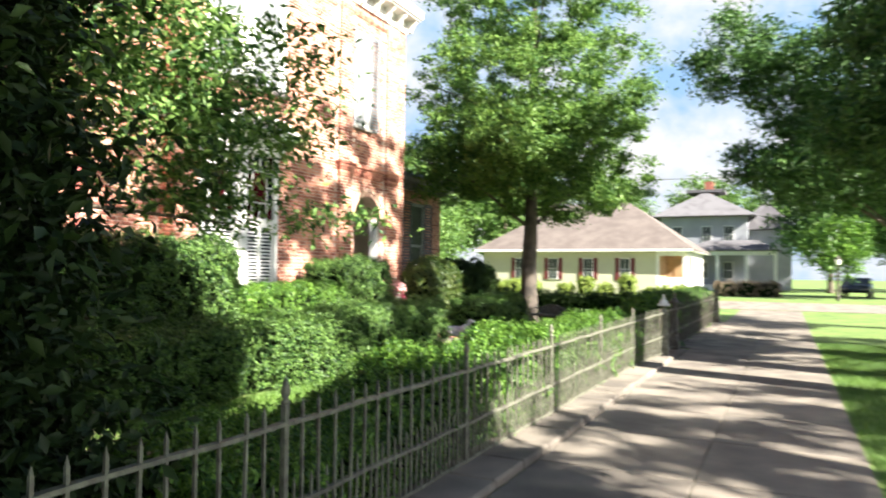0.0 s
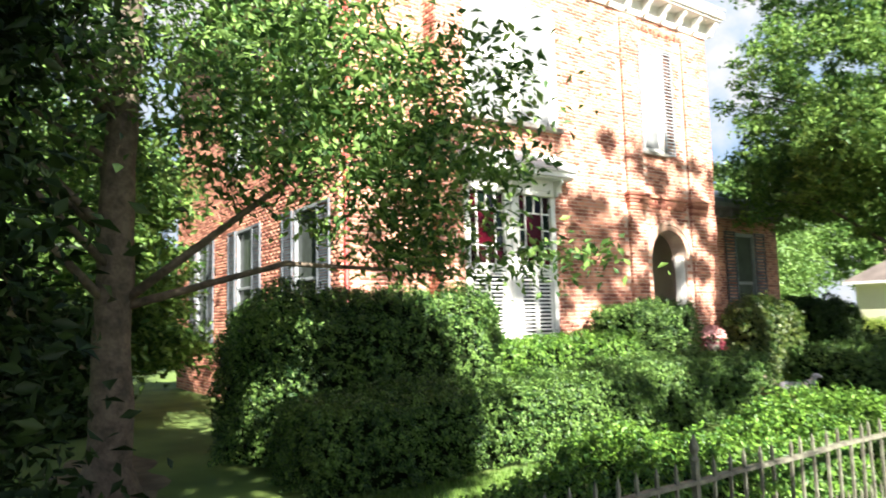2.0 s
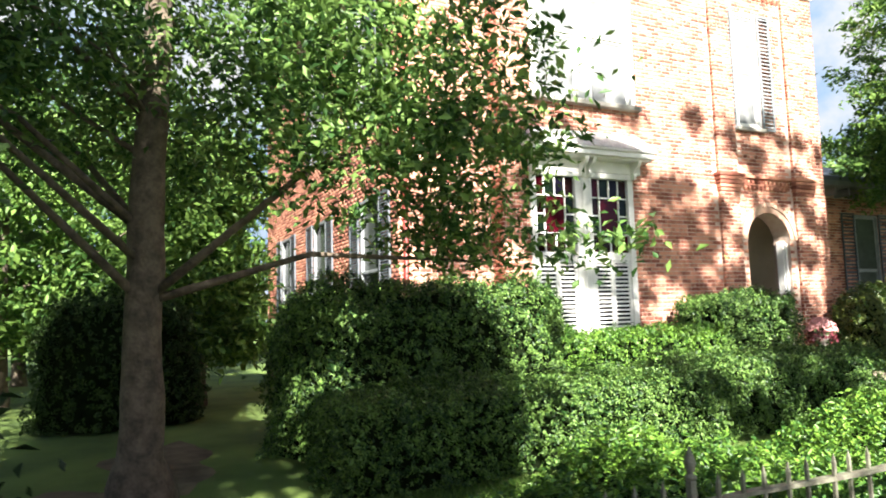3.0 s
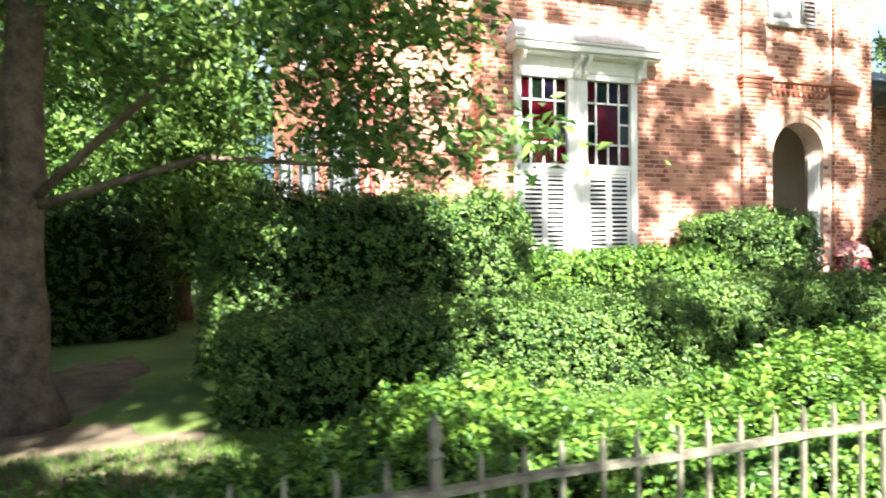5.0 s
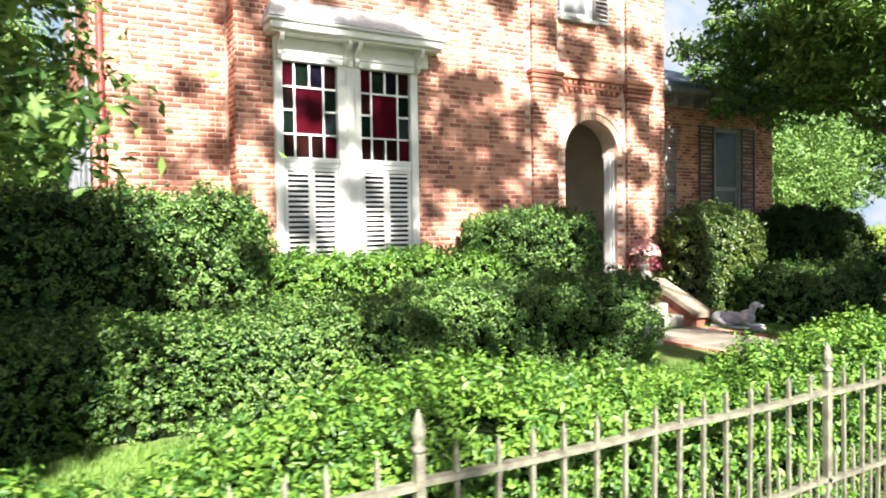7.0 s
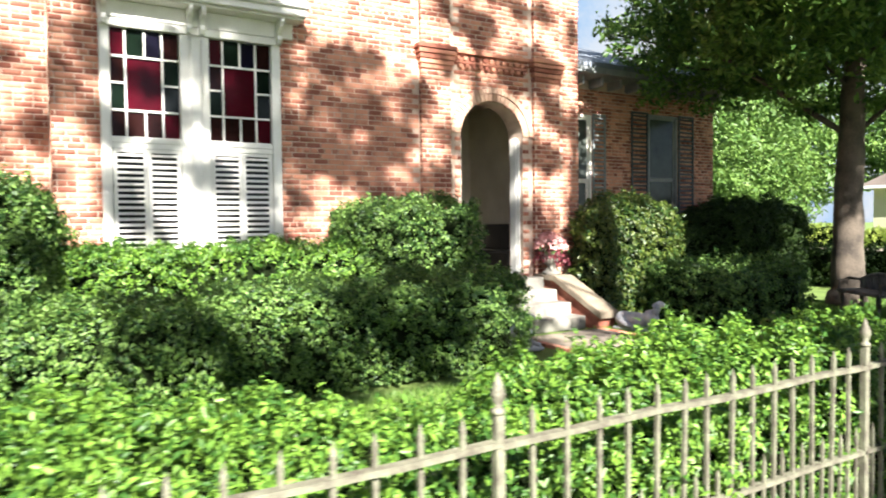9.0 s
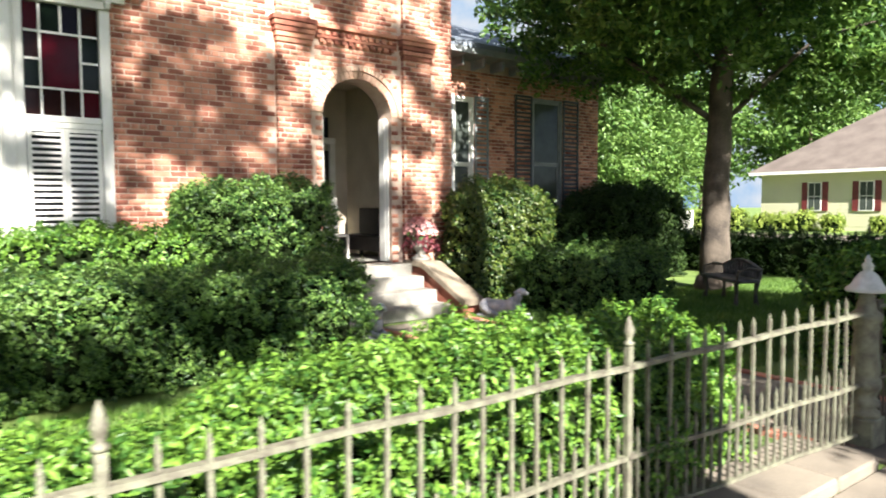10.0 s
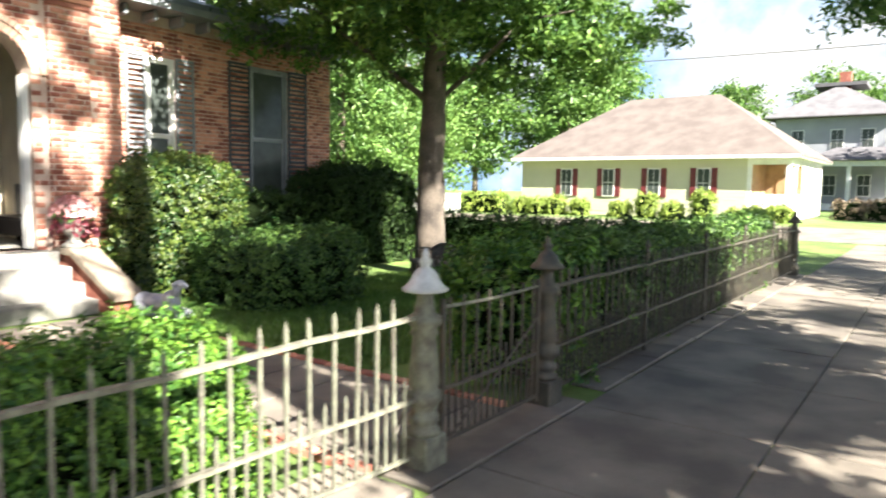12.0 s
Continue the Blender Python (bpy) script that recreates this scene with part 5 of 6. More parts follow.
tree("street_tree", (3.7, 27.5, -0.02), T_TRUNK, [(-1.5, 0, 5.8, 4.4, 4.4, 1.9), (0, 0, 8.8, 4.4, 4.4, 2.4), (-3.2, -2.2, 5.2, 1.8, 2.2, 1.1), (1.2, -2.0, 4.4, 2.0, 2.4, 1.0), (-3.4, 0, 8.5, 1.8, 2.4, 1.6), (-5.4, 0, 9.8, 1.7, 2.2, 1.6), (0, -4.4, 9.3, 2.2, 1.7, 1.3)],
     "large spreading shade tree on the grass verge", M_LEAF, M_BARK, 0.18, 820, 72, 0.55, 24, 45, STREET)
TALL = [(0, 0, 0, 0.5), (0, 0, 0.6, 0.42), (0, 0, 4.0, 0.38), (0.1, 0, 9.0, 0.28), (0.1, 0.1, 15.0, 0.08)]
tree("street_tree", (3.9, 11.2, -0.02), TALL, [(0.6, -4.4, 14.0, 2.4, 3.6, 2.0), (0.5, -3.6, 9.3, 1.3, 1.7, 0.8), (-0.2, -1.5, 8.8, 1.5, 1.3, 0.7), (0.0, -0.3, 9.6, 1.2, 1.0, 0.6), (-0.6, -5.9, 9.8, 1.0, 1.0, 0.5)],
     "tall shade tree with a high crown on the grass verge", M_LEAF, M_BARK, 0.17, 118, 110, 0.30, 16, 48, STREET)
tree("street_tree", (5.0, 13.0, -0.02), TALL, [(-0.4, -1.6, 14.0, 2.6, 3.8, 2.0), (-0.4, -2.5, 10.5, 0.9, 1.1, 0.5), (-0.2, -2.3, 10.6, 0.9, 1.1, 0.5), (-0.2, -1.0, 9.5, 1.2, 1.1, 0.5), (0.2, 1.8, 10.4, 1.2, 1.4, 0.7)],
     "tall shade tree with a high crown on the grass verge", M_LEAF, M_BARK, 0.17, 110, 110, 0.30, 14, 49, STREET)
tree("street_tree", (15.5, 3.0, -0.02), TALL, [(0, 0, 11.0, 3.0, 5.5, 1.7)],
     "tall shade tree on the far side of the street", M_LEAF, M_BARK, 0.26, 85, 90, 0.5, 14, 50, STREET)
tree("street_tree", (15.2, 14.2, -0.02), TALL, [(0, 0, 11.0, 3.0, 5.5, 1.7), (0, 1.0, 13.0, 2.5, 4.5, 1.3)],
     "tall shade tree on the far side of the street", M_LEAF, M_BARK, 0.26, 66, 90, 0.5, 14, 51, STREET)
# woods and trees behind the garden
WOOD = "trees behind the garden"
# The first row is an unseen tree, added south to block sky light.
for _k, (_x, _y, _h, _r) in enumerate(((-7.0, -4.2, 11.0, 4.2), (-17.5, 0.8, 8.5, 2.8), (-23.0, 4.0, 10.0, 3.0), (-14.0, -3.5, 8.0, 2.8), (-27.0, -1.5, 11.0, 3.5), (-21.0, -6.0, 10.0, 3.5), (-34.0, 5.0, 10.0, 3.6), (-15.5, 4.6, 6.5, 1.6), (-27.5, 6.0, 9.0, 3.2), (-24.0, 0.5, 8.0, 3.0), (-33.0, -6.0, 11.0, 4.0))):
    tree("garden_tree", (_x, _y, -0.02), [(0, 0, 0, 0.24), (0, 0, 0.5, 0.19), (0, 0, 3.0, 0.15), (0, 0, _h * 0.8, 0.05)],
         [(0, 0, _h * 0.42, _r, _r, _h * 0.22), (0, 0, _h * 0.72, _r * 0.9, _r * 0.9, _h * 0.2), (0.5, 0.4, _h * 0.22, _r * 0.7, _r * 0.8, _h * 0.10)],
         "leafy tree in the side garden", M_LEAF_SUN if _k else M_LEAF, M_BARK, 0.18, 270 if _k else 480, 66, 0.55, 9, 60 + _k, WOOD)
for _k, (_x, _y, _h, _r) in enumerate(((-17.5, 29.5, 8.5, 2.8), (-19.5, 35.5, 9.0, 2.8), (-23.5, 35.0, 10.0, 3.6), (-27.0, 42.0, 9.0, 3.0), (-27.0, 30.0, 10.0, 3.6))):
    tree("garden_tree", (_x, _y, 0.0), [(0, 0, 0, 0.26), (0, 0, 0.5, 0.2), (0, 0, 3.0, 0.16), (0, 0, _h * 0.8, 0.05)],
         [(0, 0, _h * 0.45, _r, _r, _h * 0.24), (0, 0, _h * 0.74, _r * 0.85, _r * 0.85, _h * 0.2), (0.3, 0.2, _h * 0.24, _r * 0.8, _r * 0.8, _h * 0.12)],
         "sunlit leafy tree beyond the low wing", M_LEAF_FAR, M_BARK, 0.20, 240, 70, 0.65, 9, 70 + _k, WOOD)
FAR = "distant trees beyond the street"
for _k, (_x, _y, _h, _r) in enumerate(((-25.0, 70.0, 15.0, 4.5), (-17.0, 82.0, 12.0, 5.0), (-9.0, 92.0, 14.0, 5.5), (-1.5, 100.0, 15.0, 6.0), (3.5, 70.0, 12.0, 5.0), (9.0, 78.0, 14.0, 6.0), (16.0, 84.0, 14.0, 7.0), (8.0, 55.0, 10.0, 4.2), (-38.0, 62.0, 13.0, 6.0), (-48.0, 50.0, 12.0, 6.0), (26.0, 95.0, 15.0, 8.0), (-33.0, 80.0, 14.0, 6.0), (-24.0, 61.0, 12.0, 4.2), (-30.0, 57.0, 12.0, 4.5), (-36.0, 52.0, 11.0, 4.5))):
    tree("distant_tree", (_x, _y, 0.28), [(0, 0, 0, 0.34), (0, 0, 0.5, 0.26), (0, 0, 3.0, 0.2), (0, 0, _h * 0.8, 0.06)],
         [(0, 0, _h * 0.5, _r, _r, _h * 0.27), (0, 0, _h * 0.78, _r * 0.75, _r * 0.75, _h * 0.2)],
         "broad distant tree beyond the crossing street", M_LEAF_FAR if _k not in (4, 5, 6, 7, 10) else M_LEAF, M_BARK, 0.42, 170, 60, 1.1, 7, 80 + _k, FAR)
tree("young_tree", (2.9, 50.0, 0.28), [(0, 0, 0, 0.10), (0, 0, 1.5, 0.08), (0, 0, 4.0, 0.03)], [(0, 0, 3.4, 1.9, 1.9, 2.2)],
     "young light green tree beyond the crossing street", M_HEDGE_LIGHT, M_BARK, 0.22, 110, 60, 0.55, 6, 97)


# ---- bench, lamp post, cable ----
def garden_bench():
    x, y = -6.7, 20.75
    e = thing("garden_bench", (x, y, -0.02), "dark weathered bench with a curved back on the lawn", "bench")
    m = pose(x, y, 0, 0, 0, -32)
    def place(o):
        o.matrix_world = m
        under(e, o)
    bm = bmesh.new()
    box(bm, -0.62, 0.62, -0.22, 0.20, 0.36, 0.42, 0.012)
    place(part("seat", bm, M_BENCH, None, "grey seat"))
    for sx in (-0.54, 0.54):
        bm = bmesh.new()
        tube(bm, [(sx, -0.18, -0.02), (sx * 0.95, -0.16, 0.18), (sx, -0.18, 0.36)], [0.045, 0.03, 0.045], 8)
        place(part("leg", bm, M_IRON_DARK))
        bm = bmesh.new()
        tube(bm, [(sx, 0.17, -0.02), (sx * 0.95, 0.17, 0.2), (sx, 0.18, 0.36)], [0.045, 0.03, 0.045], 8)
        place(part("leg", bm, M_IRON_DARK))
    bm = bmesh.new()
    pts = [(-0.60 + 1.2 * k / 24, 0.20, 0.44 + 0.26 * (0.5 + 0.5 * math.sin(math.pi * k / 24))) for k in range(25)]
    tube(bm, pts, [0.034] * 25, 8)
    place(part("back_rail", bm, M_BENCH, None, "curved grey top rail"))
    for k in range(0, 25):
        bm = bmesh.new()
        tube(bm, [(pts[k][0], 0.20, 0.42), (pts[k][0] + 0.015 * (-1) ** k, 0.20, (0.42 + pts[k][2]) / 2), (pts[k][0], 0.20, pts[k][2])], [0.017, 0.022, 0.017], 6)
        place(part("back_bar", bm, M_BENCH))
    for sx in (-0.60, 0.60):
        bm = bmesh.new()
        tube(bm, [(sx, 0.20, 0.57), (sx, 0.0, 0.60), (sx, -0.18, 0.56), (sx, -0.19, 0.42)], [0.025] * 4, 8)
        place(part("arm", bm, M_IRON_DARK))


garden_bench()


def lamp_post(x, y, z):
    e = thing("street_lamp", (x, y, z), "slim lamp post with a white lantern on the far verge", "lamp")
    bm = bmesh.new()
    lathe(bm, (x, y, z), [(0.10, 0), (0.10, 0.3), (0.05, 0.4), (0.04, 2.1), (0.07, 2.15)], 10)
    under(e, part("post", bm, M_IRON_DARK))
    bm = bmesh.new()
    lathe(bm, (x, y, z + 2.15), [(0.10, 0), (0.16, 0.3), (0.17, 0.32)], 8)
    under(e, part("lantern", bm, M_LAMPGLASS))
    bm = bmesh.new()
    lathe(bm, (x, y, z + 2.47), [(0.20, 0), (0.06, 0.15), (0.02, 0.25)], 8)
    under(e, part("cap", bm, M_IRON_DARK))


lamp_post(2.75, 47.0, 0.29)
bm = bmesh.new()
tube(bm, [(-30 + 5 * k, 44.0 + 0.2 * k, 8.6 - 0.9 * math.sin(math.pi * k / 12)) for k in range(13)], [0.02] * 13, 5)
tagged(part("overhead_cable", bm, M_IRON_DARK), "thin dark overhead cable above the street", "cable")


# ---- house across the street ----
def shutter_pair_window(e, x0, x1, y, z0, z1, sw, shut, name="window"):
    w = boxpart(name, (x0, x1, y - 0.06, y - 0.002, z0, z1), M_WHITE, None, "white sash window", 0.01)
    under(e, w)
    bm = bmesh.new()
    mz, mx = (z0 + z1) / 2, (x0 + x1) / 2
    for a, b in ((z0 + 0.06, mz - 0.02), (mz + 0.02, z1 - 0.06)):
        for c, d in ((x0 + 0.06, mx - 0.015), (mx + 0.015, x1 - 0.06)):
            box(bm, c, d, y - 0.066, y - 0.061, a, b)
    p = part("pane", bm, G_DIM, None, "curtained glass")
    p.parent = w
    if shut is not None:
        for a, b in ((x0 - sw, x0 - 0.01), (x1 + 0.01, x1 + sw)):
            s = boxpart("shutter", (a, b, y - 0.05, y - 0.002, z0, z1), shut, None, "dark maroon shutter", 0.01)
            s.parent = w


def yellow_house():
    gy, g = 48.0, 0.26
    e = thing("yellow_house", (-13.0, 52.0, g), "single-storey yellow sided house with brown hipped roof", "house")
    x0, x1, d = -20.6, -5.95, 10.0
    under(e, boxpart("wall", (x0, x1 - 1.95, gy, gy + 0.2, g, 3.35), M_YELLOW))
    under(e, boxpart("wall", (x0, x0 + 0.2, gy + 0.2, gy + d, g, 3.35), M_YELLOW))
    under(e, boxpart("wall", (x0 + 0.2, x1, gy + d - 0.2, gy + d, g, 3.35), M_YELLOW))
    under(e, boxpart("porch_wall", (x1 - 1.95, x1 - 1.75, gy + 0.2, gy + 3.2, g, 3.35), M_TAN, None, "tan timber porch wall"))
    under(e, boxpart("porch_wall", (x1 - 1.75, x1, gy + 3.2, gy + 3.4, g, 3.35), M_TAN, None, "tan timber porch wall"))
    under(e, boxpart("wall", (x1 - 0.2, x1, gy + 3.4, gy + d - 0.2, g, 3.35), M_WHITE, None, "white end wall"))
    under(e, boxpart("porch_parapet", (x1 - 1.949, x1, gy, gy + 0.15, g, 1.55), M_WHITE, None, "white porch parapet", 0.02))
    under(e, boxpart("porch_parapet", (x1 - 0.15, x1, gy + 0.15, gy + 3.4, g, 1.55), M_WHITE, None, "white porch parapet", 0.02))
    under(e, boxpart("porch_beam", (x1 - 1.949, x1, gy, gy + 0.2, 3.0, 3.35), M_WHITE, None, "white porch beam"))
    under(e, boxpart("porch_beam", (x1 - 0.2, x1, gy + 0.2, gy + 3.4, 3.0, 3.35), M_WHITE, None, "white porch beam"))
    for px, py in ((x1 - 1.94, gy + 0.01), (x1 - 0.2, gy + 0.01), (x1 - 0.2, gy + 1.7)):
        under(e, boxpart("porch_post", (px, px + 0.18, py, py + 0.18, 1.55, 3.0), M_WHITE, None, "white porch post"))
    under(e, boxpart("porch_door", (x1 - 1.2, x1 - 0.6, gy + 3.15, gy + 3.195, g, 2.5), M_TAN, None, "", 0.02))
    zz = 0.5
    while zz < 3.3:
        under(e, boxpart("siding_lap", (x0, x1 - 1.96, gy - 0.012, gy - 0.001, zz, zz + 0.16), M_YELLOW))
        zz += 0.18
    for x in (-17.65, -15.1, -12.55, -9.97):
        shutter_pair_window(e, x - 0.36, x + 0.36, gy - 0.014, 1.30, 2.85, 0.32, M_MAROON)
    for y in (gy + 4.4, gy + 6.2, gy + 8.0):
        under(e, boxpart("window", (x1, x1 + 0.04, y, y + 0.7, 1.3, 2.8), G_PALE, None, "side window"))
    under(e, hip_roof("roof", x0 - 0.5, x1 + 0.5, gy - 0.55, gy + d + 0.5, 3.48, 3.7, 5.2, M_ROOF_BROWN, "brown shingled hipped roof"))
    under(e, boxpart("eave_board", (x0 - 0.48, x1 + 0.48, gy - 0.57, gy - 0.551, 3.30, 3.46), M_WHITE, None, "white eave board"))
    under(e, boxpart("soffit", (x0 - 0.45, x1 + 0.45, gy - 0.55, gy + d + 0.45, 3.352, 3.39), M_WHITE, None, "white soffit"))
    rngs = np.random.default_rng(8)
    xs = [-19.3, -18.3, -17.3, -15.9, -13.6, -12.2, -10.9, -9.4, -7.7, -6.8, -5.9]
    for i, x in enumerate(xs):
        h = 0.85 + 0.25 * rngs.random() + (0.45 if i in (5, 7) else 0) - (0.25 if i > 7 else 0)
        r = 0.52 + 0.1 * rngs.random()
        hedge("foundation_shrub", x - r, x + r, 46.0 - r, 46.0 + r, h, "clipped yellow-green shrub before the yellow house", M_LIME, 0.48, 260, 0.10, 0.04, 300 + i, z0=0.24, category="shrub", group="shrubs before the yellow house")
    hedge("lawn_hedge", -23.2, -20.2, 45.0, 46.2, 1.15, "sunlit light green hedge on the far lawn", M_LIME, 0.3, 150, 0.13, 0.05, 320, z0=0.24)
    for i, x in enumerate((-3.9, -2.4, -1.1)):
        hedge("rusty_shrub", x - 0.8, x + 0.8, 52.0, 53.4, 1.1, "reddish-brown rounded shrub by the far street", M_SOIL, 0.6, 130, 0.12, 0.06, 330 + i, z0=0.27, category="shrub", group="reddish shrubs by the far street")


def grey_house():
    g = 0.28
    e = thing("grey_house", (-7.5, 82.0, g), "two-storey grey house with dark roof and white porch", "house")
    under(e, boxpart("wall", (-12.4, -3.6, 78.0, 88.0, g, 8.0), M_GREYWALL))
    under(e, hip_roof("roof", -13.2, -2.8, 77.2, 88.8, 8.12, 3.0, 4.2, M_ROOF_GREY, "dark shingled roof"))
    ch = boxpart("chimney", (-8.2, -7.3, 82, 83, 9.5, 12.3), M_BRICK, None, "red brick chimney")
    under(e, ch)
    under(e, boxpart("ridge_deck", (-10.0, -6.0, 81.0, 85.0, 11.0, 11.3), M_ROOF_GREY))
    under(e, boxpart("gable_wing", (-4.5, 0.5, 80.0, 88.0, g, 6.6), M_GREYWALL, None, "lower grey wing"))
    under(e, hip_roof("wing_roof", -5.0, 1.1, 79.4, 88.6, 6.72, 3.2, 2.5, M_ROOF_GREY, "dark wing roof"))
    under(e, hip_roof("porch_roof", -9.5, -0.5, 74.0, 78.6, 4.3, 1.1, 2.1, M_ROOF_GREY, "dark porch roof"))
    under(e, boxpart("porch_beam", (-9.2, -0.8, 74.3, 74.6, 3.8, 4.21), M_WHITE, None, "white porch beam"))
    for x in (-9.1, -6.4, -3.7, -1.1):
        under(e, boxpart("porch_column", (x, x + 0.3, 74.3, 74.6, g, 3.8), M_WHITE, None, "white porch column", 0.03))
    under(e, boxpart("porch_floor", (-9.3, -0.7, 74.2, 78.0, g, g + 0.5), M_WHITE, None, "white porch base"))
    for x in (-10.6, -7.6, -5.4):
        shutter_pair_window(e, x - 0.5, x + 0.5, 77.998, 5.2, 7.0, 0.3, None)
    for x in (-8.0, -5.5):
        shutter_pair_window(e, x - 0.5, x + 0.5, 77.998, 1.4, 3.2, 0.3, None)


yellow_house()
grey_house()


def parked_car(x, y, z, turn, paint, label):
    """A far parked car: body, cabin, glass, wheels."""
    e = thing("parked_car", (x, y, z), label, "car", "cars on the far street")
    m = pose(x, y, z, 0, 0, turn)
    def place(o, par=None):
        o.matrix_world = m
        under(e, o)
        return o
    bm = bmesh.new()
    prof = [(-2.1, 0.35), (-2.15, 0.75), (-1.9, 0.92), (-1.2, 0.98), (-0.7, 1.40), (0.7, 1.42), (1.2, 1.0), (2.0, 0.88), (2.15, 0.62), (2.1, 0.35)]
    l = [bm.verts.new((p, -0.85, q)) for p, q in prof]
    r = [bm.verts.new((p, 0.85, q)) for p, q in prof]
    bm.faces.new(l)
    bm.faces.new(r[::-1])
    for i in range(len(l)):
        bm.faces.new((l[i], r[i], r[(i + 1) % len(l)], l[(i + 1) % len(l)]))
    bmesh.ops.recalc_face_normals(bm, faces=bm.faces)
    bmesh.ops.bevel(bm, geom=list(bm.edges), offset=0.06, segments=2, affect="EDGES")
    place(part("body", bm, paint, None, "", True))
    for sy in (-0.865, 0.853):
        bm = bmesh.new()
        box(bm, -0.95, 0.95, sy, sy + 0.012, 1.02, 1.30)
        place(part("side_window", bm, G_DARK))
    for wx in (-1.35, 1.35):
        for wy in (-0.8, 0.8):
            bm = bmesh.new()
            tube(bm, [(wx, wy - 0.1, 0.32), (wx, wy + 0.1, 0.32)], [0.32, 0.32], 18)
            place(part("wheel", bm, M_IRON_DARK))


M_CARDARK = mat("dark_car_paint", (0.03, 0.035, 0.05), 0.25, (0.02, 0.025, 0.035), 1.0)
M_CARPALE = mat("pale_car_paint", (0.6, 0.62, 0.64), 0.25, (0.5, 0.52, 0.54), 1.0)
parked_car(4.6, 58.0, 0.28, 80, M_CARDARK, "dark car parked beyond the crossing street")
parked_car(-33.0, 3.2, -0.02, 95, M_CARPALE, "pale car parked far behind the side garden")

# ---- pieces: bricks, slabs, kerb stones, grass ----
front = brick_cells(8.92, 17.22, -0.05, 8.62, front_cuts)
def _pil(c):
    return not any(c[0] < b and c[1] > a for a, b in ((13.95, 14.48), (16.17, 16.72)))
front = [c for c in front if _pil(c)]
near = [c for c in front if 12.05 < c[0] and c[1] < 13.96 and 1.95 < c[2] and c[3] < 4.35]
far = [c for c in front if not (12.05 < c[0] and c[1] < 13.96 and 1.95 < c[2] and c[3] < 4.35)]
bricks_mesh("brickwork", "x", FX, 1, far, wall_front, "red brickwork with pale joints", 51)
_shared = {}
_rb = random.Random(3)
for a, b, c, d in near:
    key = (round(b - a, 3), round(d - c, 3))
    if key not in _shared:
        bm = bmesh.new()
        hw, hh, e = (b - a) / 2, (d - c) / 2, 0.004
        lo = [bm.verts.new((-0.004, y, z)) for y, z in ((-hw, -hh), (hw, -hh), (hw, hh), (-hw, hh))]
        hi = [bm.verts.new((0.0075, y, z)) for y, z in ((-hw + e, -hh + e), (hw - e, -hh + e), (hw - e, hh - e), (-hw + e, hh - e))]
        bm.faces.new(hi)
        for i in range(4):
            bm.faces.new((lo[i], lo[(i + 1) % 4], hi[(i + 1) % 4], hi[i]))
        me = bpy.data.meshes.new("brick")
        bm.to_mesh(me)
        bm.free()
        me.materials.append(M_BRICK)
        _shared[key] = me
    o = new("brick", _shared[key])
    o.location = (FX + _rb.uniform(-0.003, 0.003), (a + b) / 2, (c + d) / 2)
    o.parent = wall_front
bricks_mesh("brickwork", "x", LX, 1, brick_cells(SY, 8.9, -0.05, 9.0, lambda z: []), wall_set_back, "red brickwork with pale joints", 52)
bricks_mesh("brickwork", "y", 8.92, -1, brick_cells(LX, FX, -0.05, 9.0, lambda z: []), wall_front, "red brickwork of the bay return", 53)
bricks_mesh("brickwork", "y", SY, -1, brick_cells(-21.0, LX, -0.05, 9.0, lambda z: [(a, b) for a, b, c, d in SIDEWINS if c <= z <= d]), wall_side, "red brickwork with pale joints", 54)
bricks_mesh("brickwork", "x", WX, 1, brick_cells(17.22, 23.45, -0.05, 4.55, lambda z: [(a, b) for a, b, c, d in WWINS if c <= z <= d]), wall_wing, "red brickwork with pale joints", 55)

_rs = random.Random(9)
pave = thing("pavement_slabs", (-0.68, 11.0, -0.02), "worn concrete footpath slabs with dark joints", "pavement", kind="structure")
_y = -7.5
while _y < 27.9:
    for x0, x1 in ((-2.02, -0.684), (-0.676, 0.66)):
        bm = bmesh.new()
        t = _rs.uniform(-0.004, 0.004)
        box(bm, x0, x1, _y, _y + 1.488, -0.08, 0.0 + t, 0.008)
        under(pave, part("slab", bm, M_CONCRETE))
    _y += 1.5
kerb = thing("fence_kerb", (-2.2, 11.0, -0.02), "pale stone kerb carrying the iron fence", "kerb", kind="structure")
_y = -7.5
while _y < 26.9:
    L = _rs.uniform(0.5, 0.75)
    if not (_y + L > 14.55 and _y < 16.55):
        bm = bmesh.new()
        north = _y > 16
        box(bm, (-2.44 if north else -2.60) + _rs.uniform(-0.01, 0.01), -2.032 + _rs.uniform(-0.008, 0.008), _y, _y + L - 0.012, -0.08, (0.012 if north else 0.062) + _rs.uniform(-0.008, 0.008), 0.015)
        under(kerb, part("kerb_stone", bm, M_CONCRETE))
    _y += L
tagged(boxpart("gate_sill", (-2.44, -2.03, 14.55, 16.55, -0.08, 0.012), M_CONCRETE, None, "", 0.01), "worn stone sill under the garden gate", "sill", kind="structure")


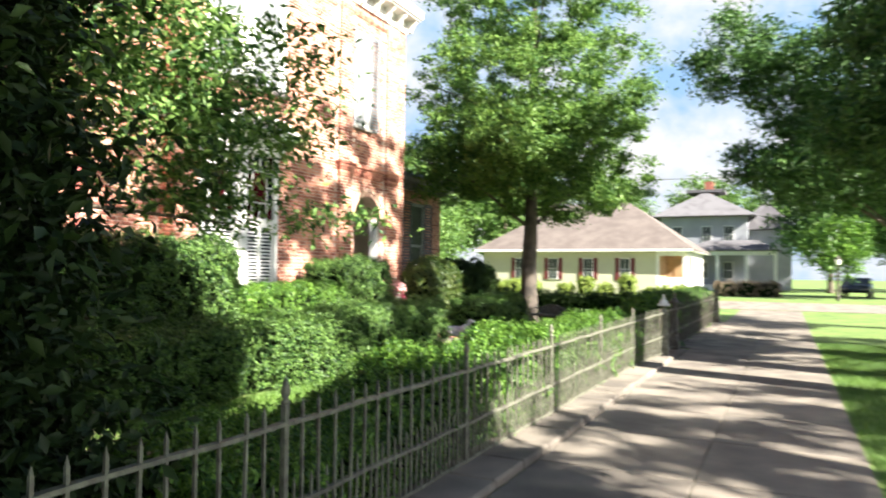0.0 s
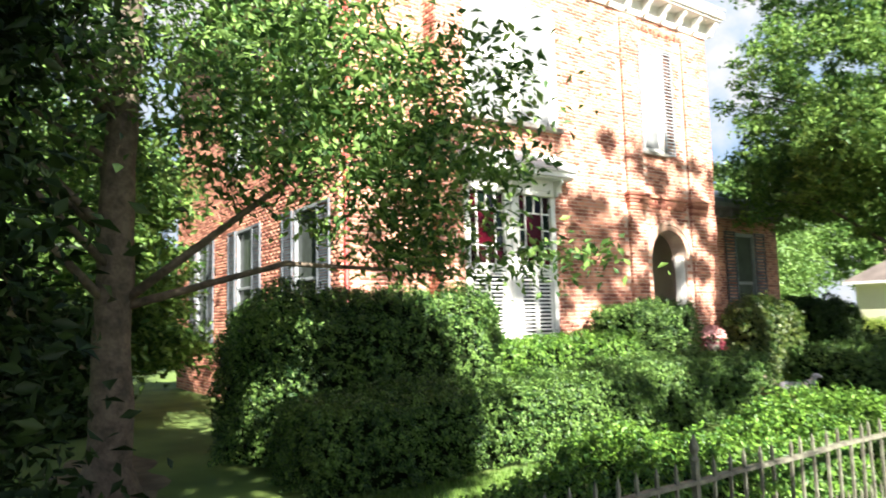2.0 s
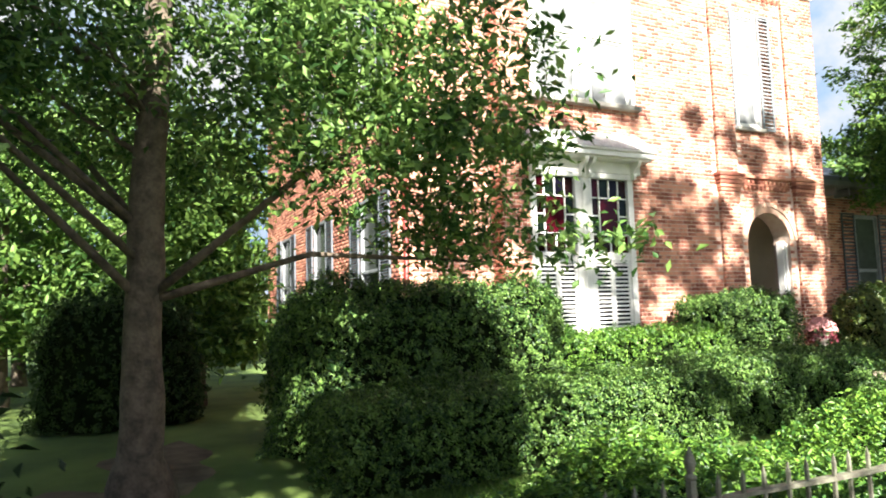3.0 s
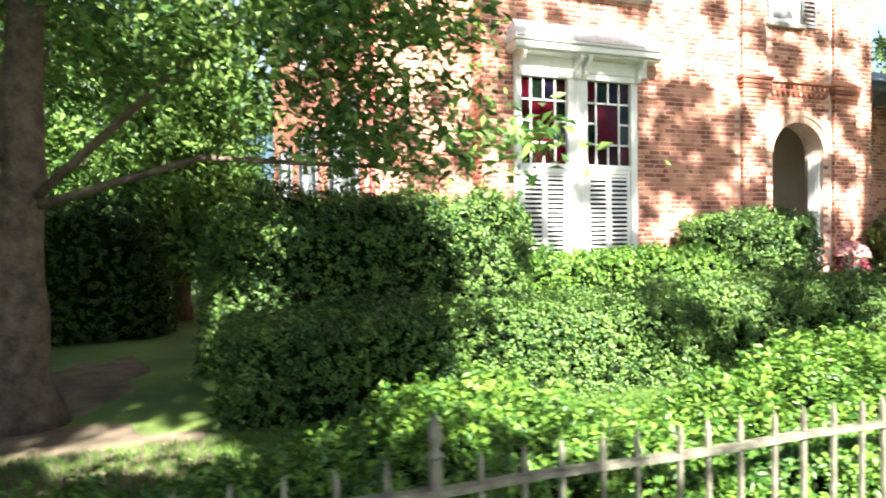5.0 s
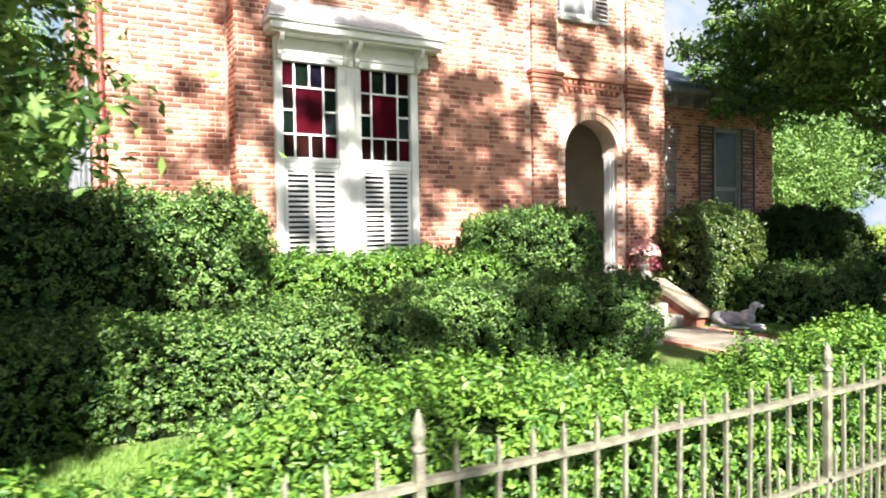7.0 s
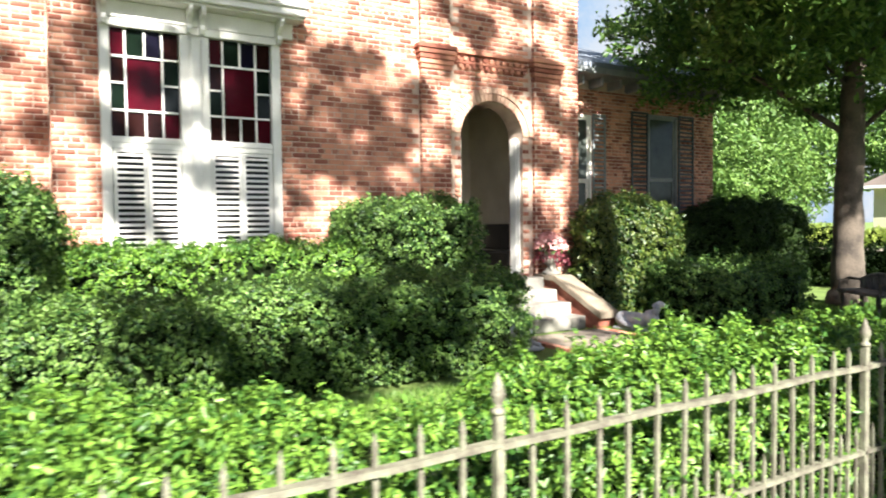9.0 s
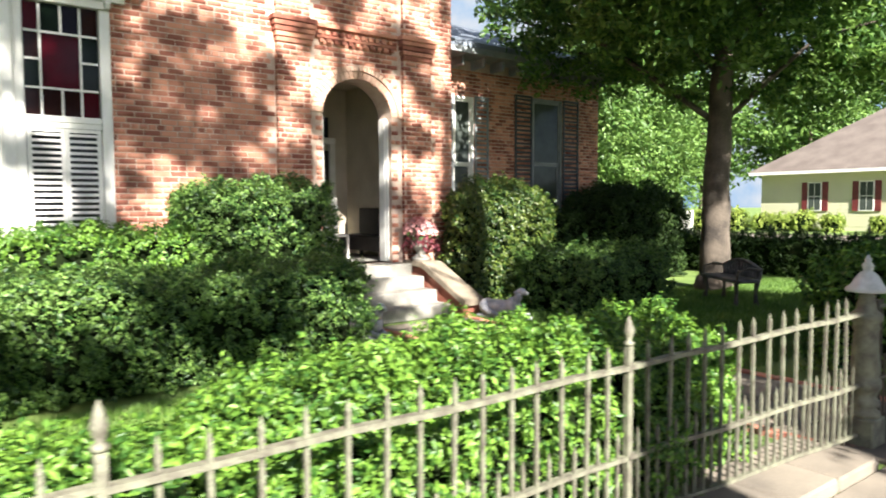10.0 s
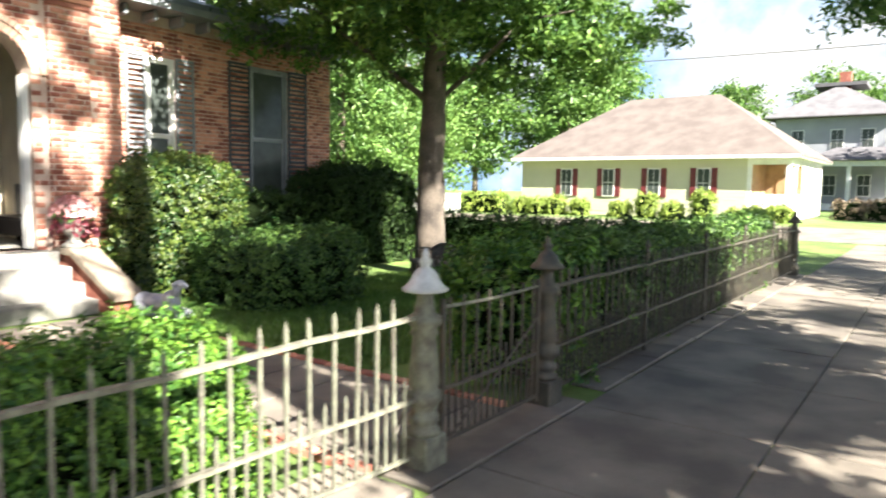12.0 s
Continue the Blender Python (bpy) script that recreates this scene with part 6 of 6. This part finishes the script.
def grass_patch(name, x0, x1, y0, y1, n, seed, label, skip=None):
    rng = np.random.default_rng(seed)
    p = np.column_stack([rng.uniform(x0, x1, n), rng.uniform(y0, y1, n), np.full(n, -0.02)])
    if skip is not None:
        p = p[~skip(p)]
    n = len(p)
    h = rng.uniform(0.035, 0.08, n)
    a = rng.uniform(0, 6.28, n)
    w = 0.006
    lean = rng.normal(0, 0.02, (n, 2))
    v = np.empty((n, 3, 3))
    v[:, 0] = p + np.column_stack([np.cos(a) * w, np.sin(a) * w, np.zeros(n)])
    v[:, 1] = p - np.column_stack([np.cos(a) * w, np.sin(a) * w, np.zeros(n)])
    v[:, 2] = p + np.column_stack([lean, h])
    ob = mesh_from(name, v.reshape(-1, 3), np.arange(n * 3).reshape(-1, 3), M_BLADE)
    tagged(ob, label, "grass", kind="stuff")


grass_patch("verge_grass", 0.70, 3.6, 4.0, 20.0, 60000, 71, "sunlit green grass of the verge")
grass_patch("lawn_grass", -8.4, -3.9, 16.1, 25.0, 60000, 72, "green lawn grass between the hedges")
grass_patch("lawn_grass", -6.4, -3.9, 1.0, 14.4, 50000, 73, "green lawn grass between the hedges")


def bare_patch(x, y, rx, ry, seed):
    rng = np.random.default_rng(seed)
    bm = bmesh.new()
    c = bm.verts.new((x, y, -0.012))
    ring = []
    for k in range(40):
        a = 2 * math.pi * k / 40
        r = 1 + 0.18 * math.sin(3 * a + seed) + 0.12 * math.sin(7 * a + 2 * seed) + rng.normal(0, 0.04)
        ring.append(bm.verts.new((x + rx * r * math.cos(a), y + ry * r * math.sin(a), -0.0165)))
    for k in range(40):
        bm.faces.new((c, ring[k], ring[(k + 1) % 40]))
    tagged(part("bare_earth_patch", bm, M_SOIL), "dry bare earth worn through the lawn", "bare earth", kind="structure")


bare_patch(-6.0, 3.9, 1.3, 0.9, 3)
bare_patch(-7.2, 2.6, 1.1, 1.0, 5)
bare_patch(-9.5, 3.6, 1.5, 0.6, 7)
tagged(boxpart("garden_wall_far", (-27.5, -22.5, 44.0, 44.2, 0.2, 1.35), M_WHITE), "low white wall beyond the garden", "wall", kind="structure")


def sky_backdrop():
    """A far arc of pale hazy sky with thin cloud, north and west of the garden."""
    m = bpy.data.materials.new("hazy_sky")
    m.use_nodes = True
    t = m.node_tree
    t.nodes.remove(t.nodes["Principled BSDF"])
    em = t.nodes.new("ShaderNodeEmission")
    geo = t.nodes.new("ShaderNodeNewGeometry")
    n1 = t.nodes.new("ShaderNodeTexNoise")
    n1.inputs["Scale"].default_value, n1.inputs["Detail"].default_value, n1.inputs["Roughness"].default_value = 0.016, 7.0, 0.6
    ramp = t.nodes.new("ShaderNodeValToRGB")
    ramp.color_ramp.elements[0].position, ramp.color_ramp.elements[1].position = 0.38, 0.60
    ramp.color_ramp.elements[0].color, ramp.color_ramp.elements[1].color = (0.40, 0.66, 1.0, 1), (1.0, 1.0, 1.0, 1)
    t.links.new(geo.outputs["Position"], n1.inputs["Vector"])
    t.links.new(n1.outputs["Fac"], ramp.inputs["Fac"])
    t.links.new(ramp.outputs["Color"], em.inputs["Color"])
    em.inputs["Strength"].default_value = 0.19
    t.links.new(em.outputs[0], t.nodes["Material Output"].inputs["Surface"])
    R, n, k = 420.0, 48, 8
    az = np.radians(np.linspace(-25, 118, n))
    el = np.radians(np.linspace(-1.0, 38.0, k))
    a, e = np.meshgrid(az, el, indexing="ij")
    v = np.stack([-np.sin(a) * np.cos(e) * R, np.cos(a) * np.cos(e) * R, np.sin(e) * R], -1).reshape(-1, 3)
    i, j = np.meshgrid(np.arange(n - 1), np.arange(k - 1), indexing="ij")
    q = (i * k + j).ravel()
    ob = mesh_from("backdrop", v, np.stack([q, q + k, q + k + 1, q + 1], 1), m)
    ob.data.shade_smooth()
    tagged(ob, "pale hazy sky with thin white cloud", "sky", kind="structure")


sky_backdrop()
